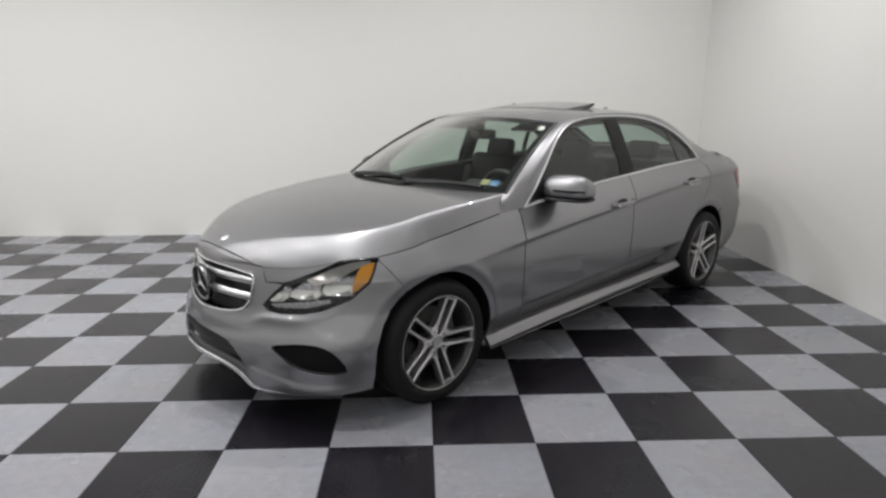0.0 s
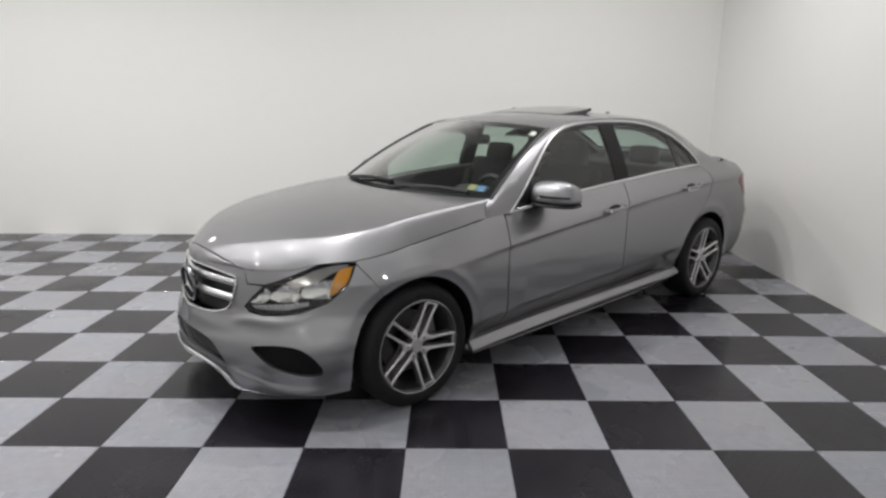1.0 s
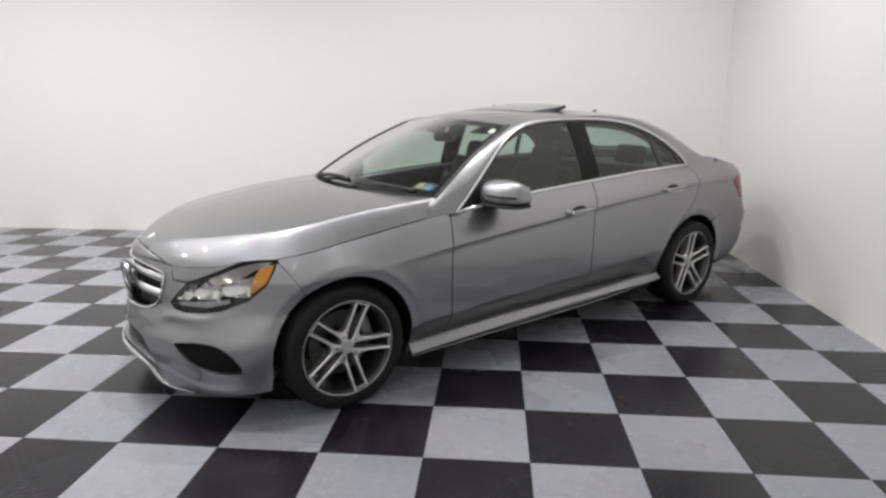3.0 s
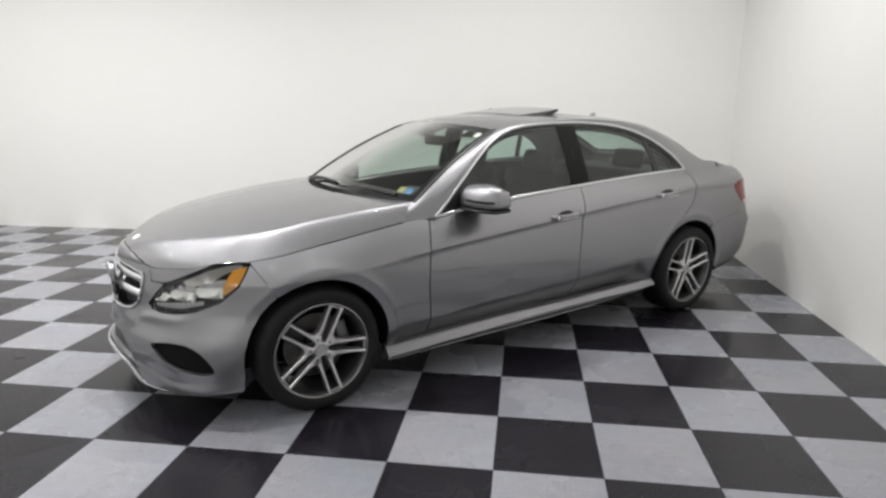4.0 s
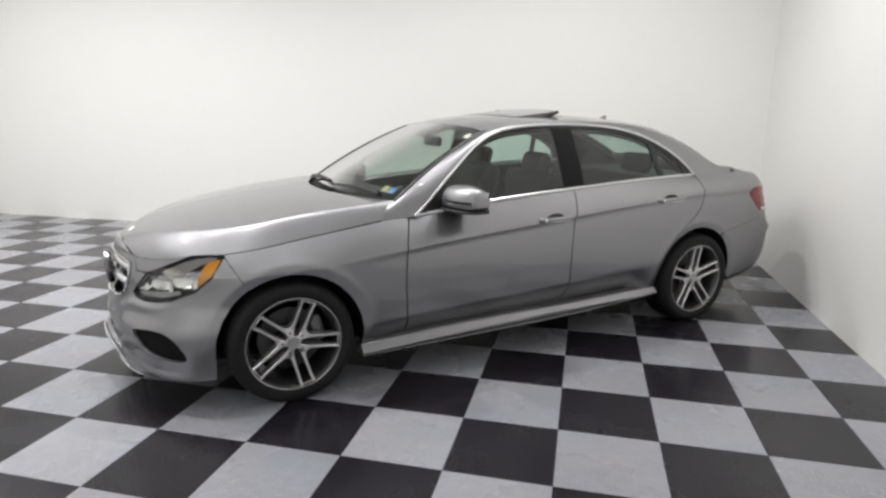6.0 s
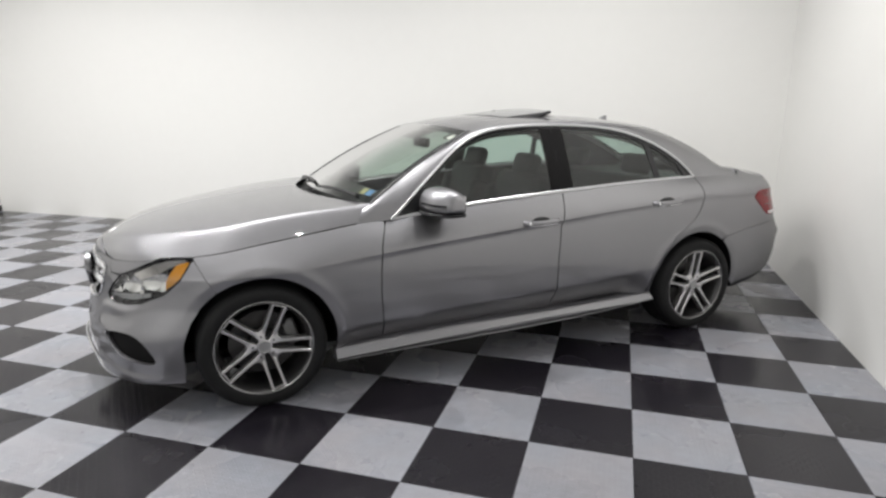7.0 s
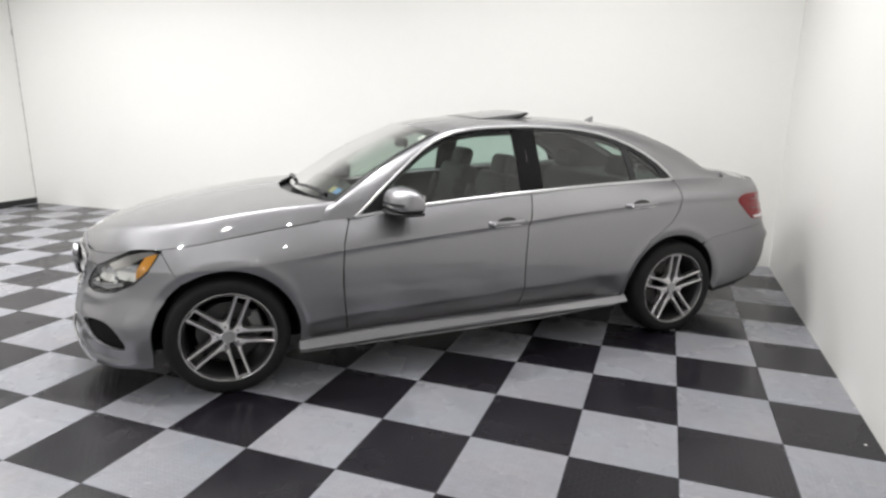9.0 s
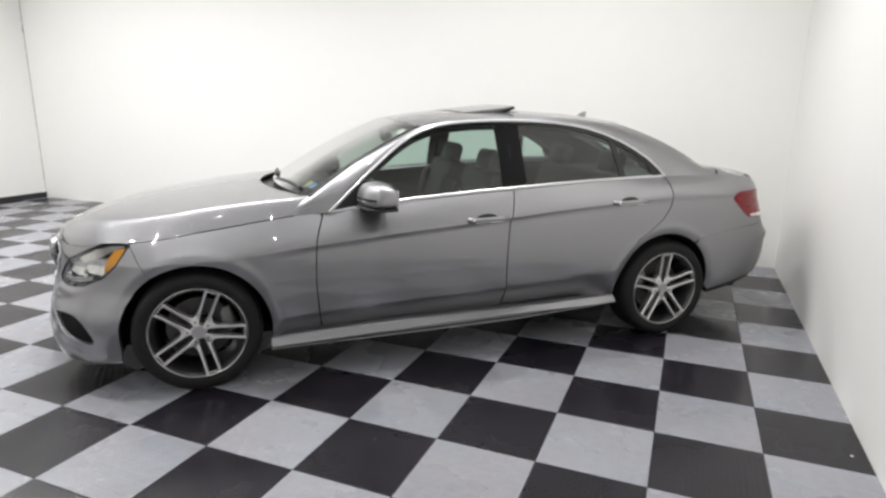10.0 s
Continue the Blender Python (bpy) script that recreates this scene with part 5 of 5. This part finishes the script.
finish("rim", *tube(rimv, 0.016, True, up=(0, 1, 0)), M_DASH, sw)
part("hub", box_bm((-0.07, -0.03, -0.055), (0.07, 0.03, 0.055), 0.025), M_DASH, sw)
for a in (0, 180, 270):
    finish("spoke", *tube([(0.05 * math.cos(radians(a)), 0, 0.05 * math.sin(radians(a))), (0.18 * math.cos(radians(a)), 0, 0.18 * math.sin(radians(a)))], 0.016, flat=0.6), M_SATIN, sw)
rv = new("interior_mirror")
rv.parent = car
rv.matrix_local = pose(-1.20, 0.0, 1.265, 0, 0, 0)
part("housing", box_bm((-0.02, -0.115, -0.033), (0.02, 0.115, 0.033), 0.018), M_DASH, rv)
finish("stem", *tube([(0.015, 0, 0.0), (0.05, 0, 0.05), (0.06, 0, 0.08)], 0.014), M_DASH, rv)
part("sensor_pod", box_bm((0.02, -0.05, 0.03), (0.12, 0.05, 0.075), 0.02), M_DASH, rv)
finish("headliner", *sheet([(-0.97, 0.02), (0.97, 0.02), (0.97, 0.98), (-0.97, 0.98)], roof, 0.06, 0.0, [SUN], inward=(-2, 0, 0.5), lift=-0.035), M_LINER, car)
for y in (-0.36, 0.36):
    part("sun_visor", box_bm((-0.09, -0.17, -0.008), (0.09, 0.17, 0.008), 0.006, m=pose(-1.36, y, 1.325, 0, 18, 0)), M_LINER, car)
TRIM = [(-0.62, 0.26), (-2.45, 0.26)] + [(-2.5, 0.62), (-2.85, 0.75)] + top_line(-2.85, -0.70, 12, 0.014)
both("door_trim", sheet(TRIM, lambda x, z: flank(x, np.minimum(z, U_Z(x))), 0.05, 0.0, lift=-0.032), M_DASH, "black inner door trim")
part("firewall", box_bm((-0.56, -0.76, 0.22), (-0.52, 0.76, 0.90), 0.01), M_UNDER, car)
part("rear_bulkhead", box_bm((-2.95, -0.70, 0.22), (-2.90, 0.70, 0.96), 0.01), M_UNDER, car)
# stickers on the windscreen
def on_glass(s0, s1, t0, t1, material, name, label):
    finish(name, *sheet([(s0, t0), (s1, t0), (s1, t1), (s0, t1)], windshield, 0.02, 0.0, inward=(-2, 0, 0.2), lift=-0.006), material, car, label)


on_glass(0.755, 0.82, 0.08, 0.14, M_YELLOW, "inspection_sticker", "yellow and white inspection sticker")
on_glass(0.83, 0.895, 0.075, 0.135, M_BLUE, "emission_sticker", "blue and white windscreen sticker")
on_glass(0.84, 0.895, 0.085, 0.105, M_WHITE, "sticker_print", "white printed bar")
on_glass(0.86, 0.925, 0.855, 0.925, M_WHITE, "price_tag", "cream paper tag behind the glass")

# ---- floor: checkered plastic tiles ----
floor = part("floor", box_bm((WALL_W, WALL_S, -0.06), (WALL_E, WALL_N, -0.014)), M_UNDER)
tagged(floor, "charcoal and light grey checkered plastic tile floor", "floor", kind="structure")


def tile_mesh(material):
    h, g, b, z = TILE / 2, 0.0008, 0.0022, -0.014
    me = bpy.data.meshes.new("tile")
    o, i = h - g, h - g - b
    v = [(sx * r, sy * r, zz) for r, zz in ((o, z), (o, -0.0016), (i, 0.0)) for sx, sy in ((-1, -1), (1, -1), (1, 1), (-1, 1))]
    f = [(8, 9, 10, 11)] + [(k * 4 + a, k * 4 + (a + 1) % 4, k * 4 + 4 + (a + 1) % 4, k * 4 + 4 + a) for k in (0, 1) for a in range(4)]
    me.from_pydata(v, [], f)
    me.materials.append(material)
    return me


TILES = {0: tile_mesh(M_LIGHT), 1: tile_mesh(M_DARK)}
far = {0: ([], []), 1: ([], [])}
for i in range(-16, 7):
    for j in range(-10, 15):
        x0, x1 = max(i * TILE, WALL_W), min((i + 1) * TILE, WALL_E)
        y0, y1 = max(j * TILE, WALL_S), min((j + 1) * TILE, WALL_N)
        if x1 - x0 < 0.01 or y1 - y0 < 0.01:
            continue
        par = (i + j) % 2
        if 1 <= j and i >= -14:
            ob = new("tile", TILES[par])
            ob.parent = floor
            ob.location = ((x0 + x1) / 2, (y0 + y1) / 2, 0)
            ob.scale = ((x1 - x0) / TILE, (y1 - y0) / TILE, 1)
        else:
            v, f = far[par]
            k = len(v)
            a, b, c, d = x0 + 0.001, x1 - 0.001, y0 + 0.001, y1 - 0.001
            v += [(a, c, 0), (b, c, 0), (b, d, 0), (a, d, 0), (a, c, -0.014), (b, c, -0.014), (b, d, -0.014), (a, d, -0.014)]
            f += [(k, k + 1, k + 2, k + 3)] + [(k + 4 + n, k + 4 + (n + 1) % 4, k + (n + 1) % 4, k + n) for n in range(4)]
for par, material in ((0, M_LIGHT), (1, M_DARK)):
    ob = finish("floor_tiles", *far[par], material, floor, smooth=False)
    ob["kind"] = "stuff"

# ---- small things ----
rng = random.Random(4)
edge_v, edge_f = [], []
zs = np.linspace(0.085, CEIL - 0.05, 120)
for k, z in enumerate(zs):
    w = 0.006 + 0.010 * rng.random() ** 3 + (0.014 * rng.random() if 8 < k % 29 < 12 else 0)
    edge_v += [(WALL_W, WALL_N - 0.001 - w, z), (WALL_W + 0.003, WALL_N - 0.002 - w * 0.7, z), (WALL_W + 0.003, WALL_N - 0.001, z)]
for k in range(len(zs) - 1):
    a = 3 * k
    edge_f += [(a, a + 1, a + 4, a + 3), (a + 1, a + 2, a + 5, a + 4)]
tagged(finish("trim", edge_v, edge_f, M_SCUFF, smooth=False), "ragged grey scuffed edge in the wall corner", "trim", kind="structure")
scrap = bmesh.new()
bmesh.ops.create_icosphere(scrap, subdivisions=1, radius=0.006)
for v in scrap.verts:
    v.co.x *= 1 + 0.5 * rng.random()
    v.co.z = max(-0.004, v.co.z * 0.55)
ob = part("plastic_scrap", scrap, M_WHITE)
ob.location = (SCRAP[0], SCRAP[1], 0.004)
tagged(ob, "tiny white plastic scrap lying on a dark tile", "scrap")
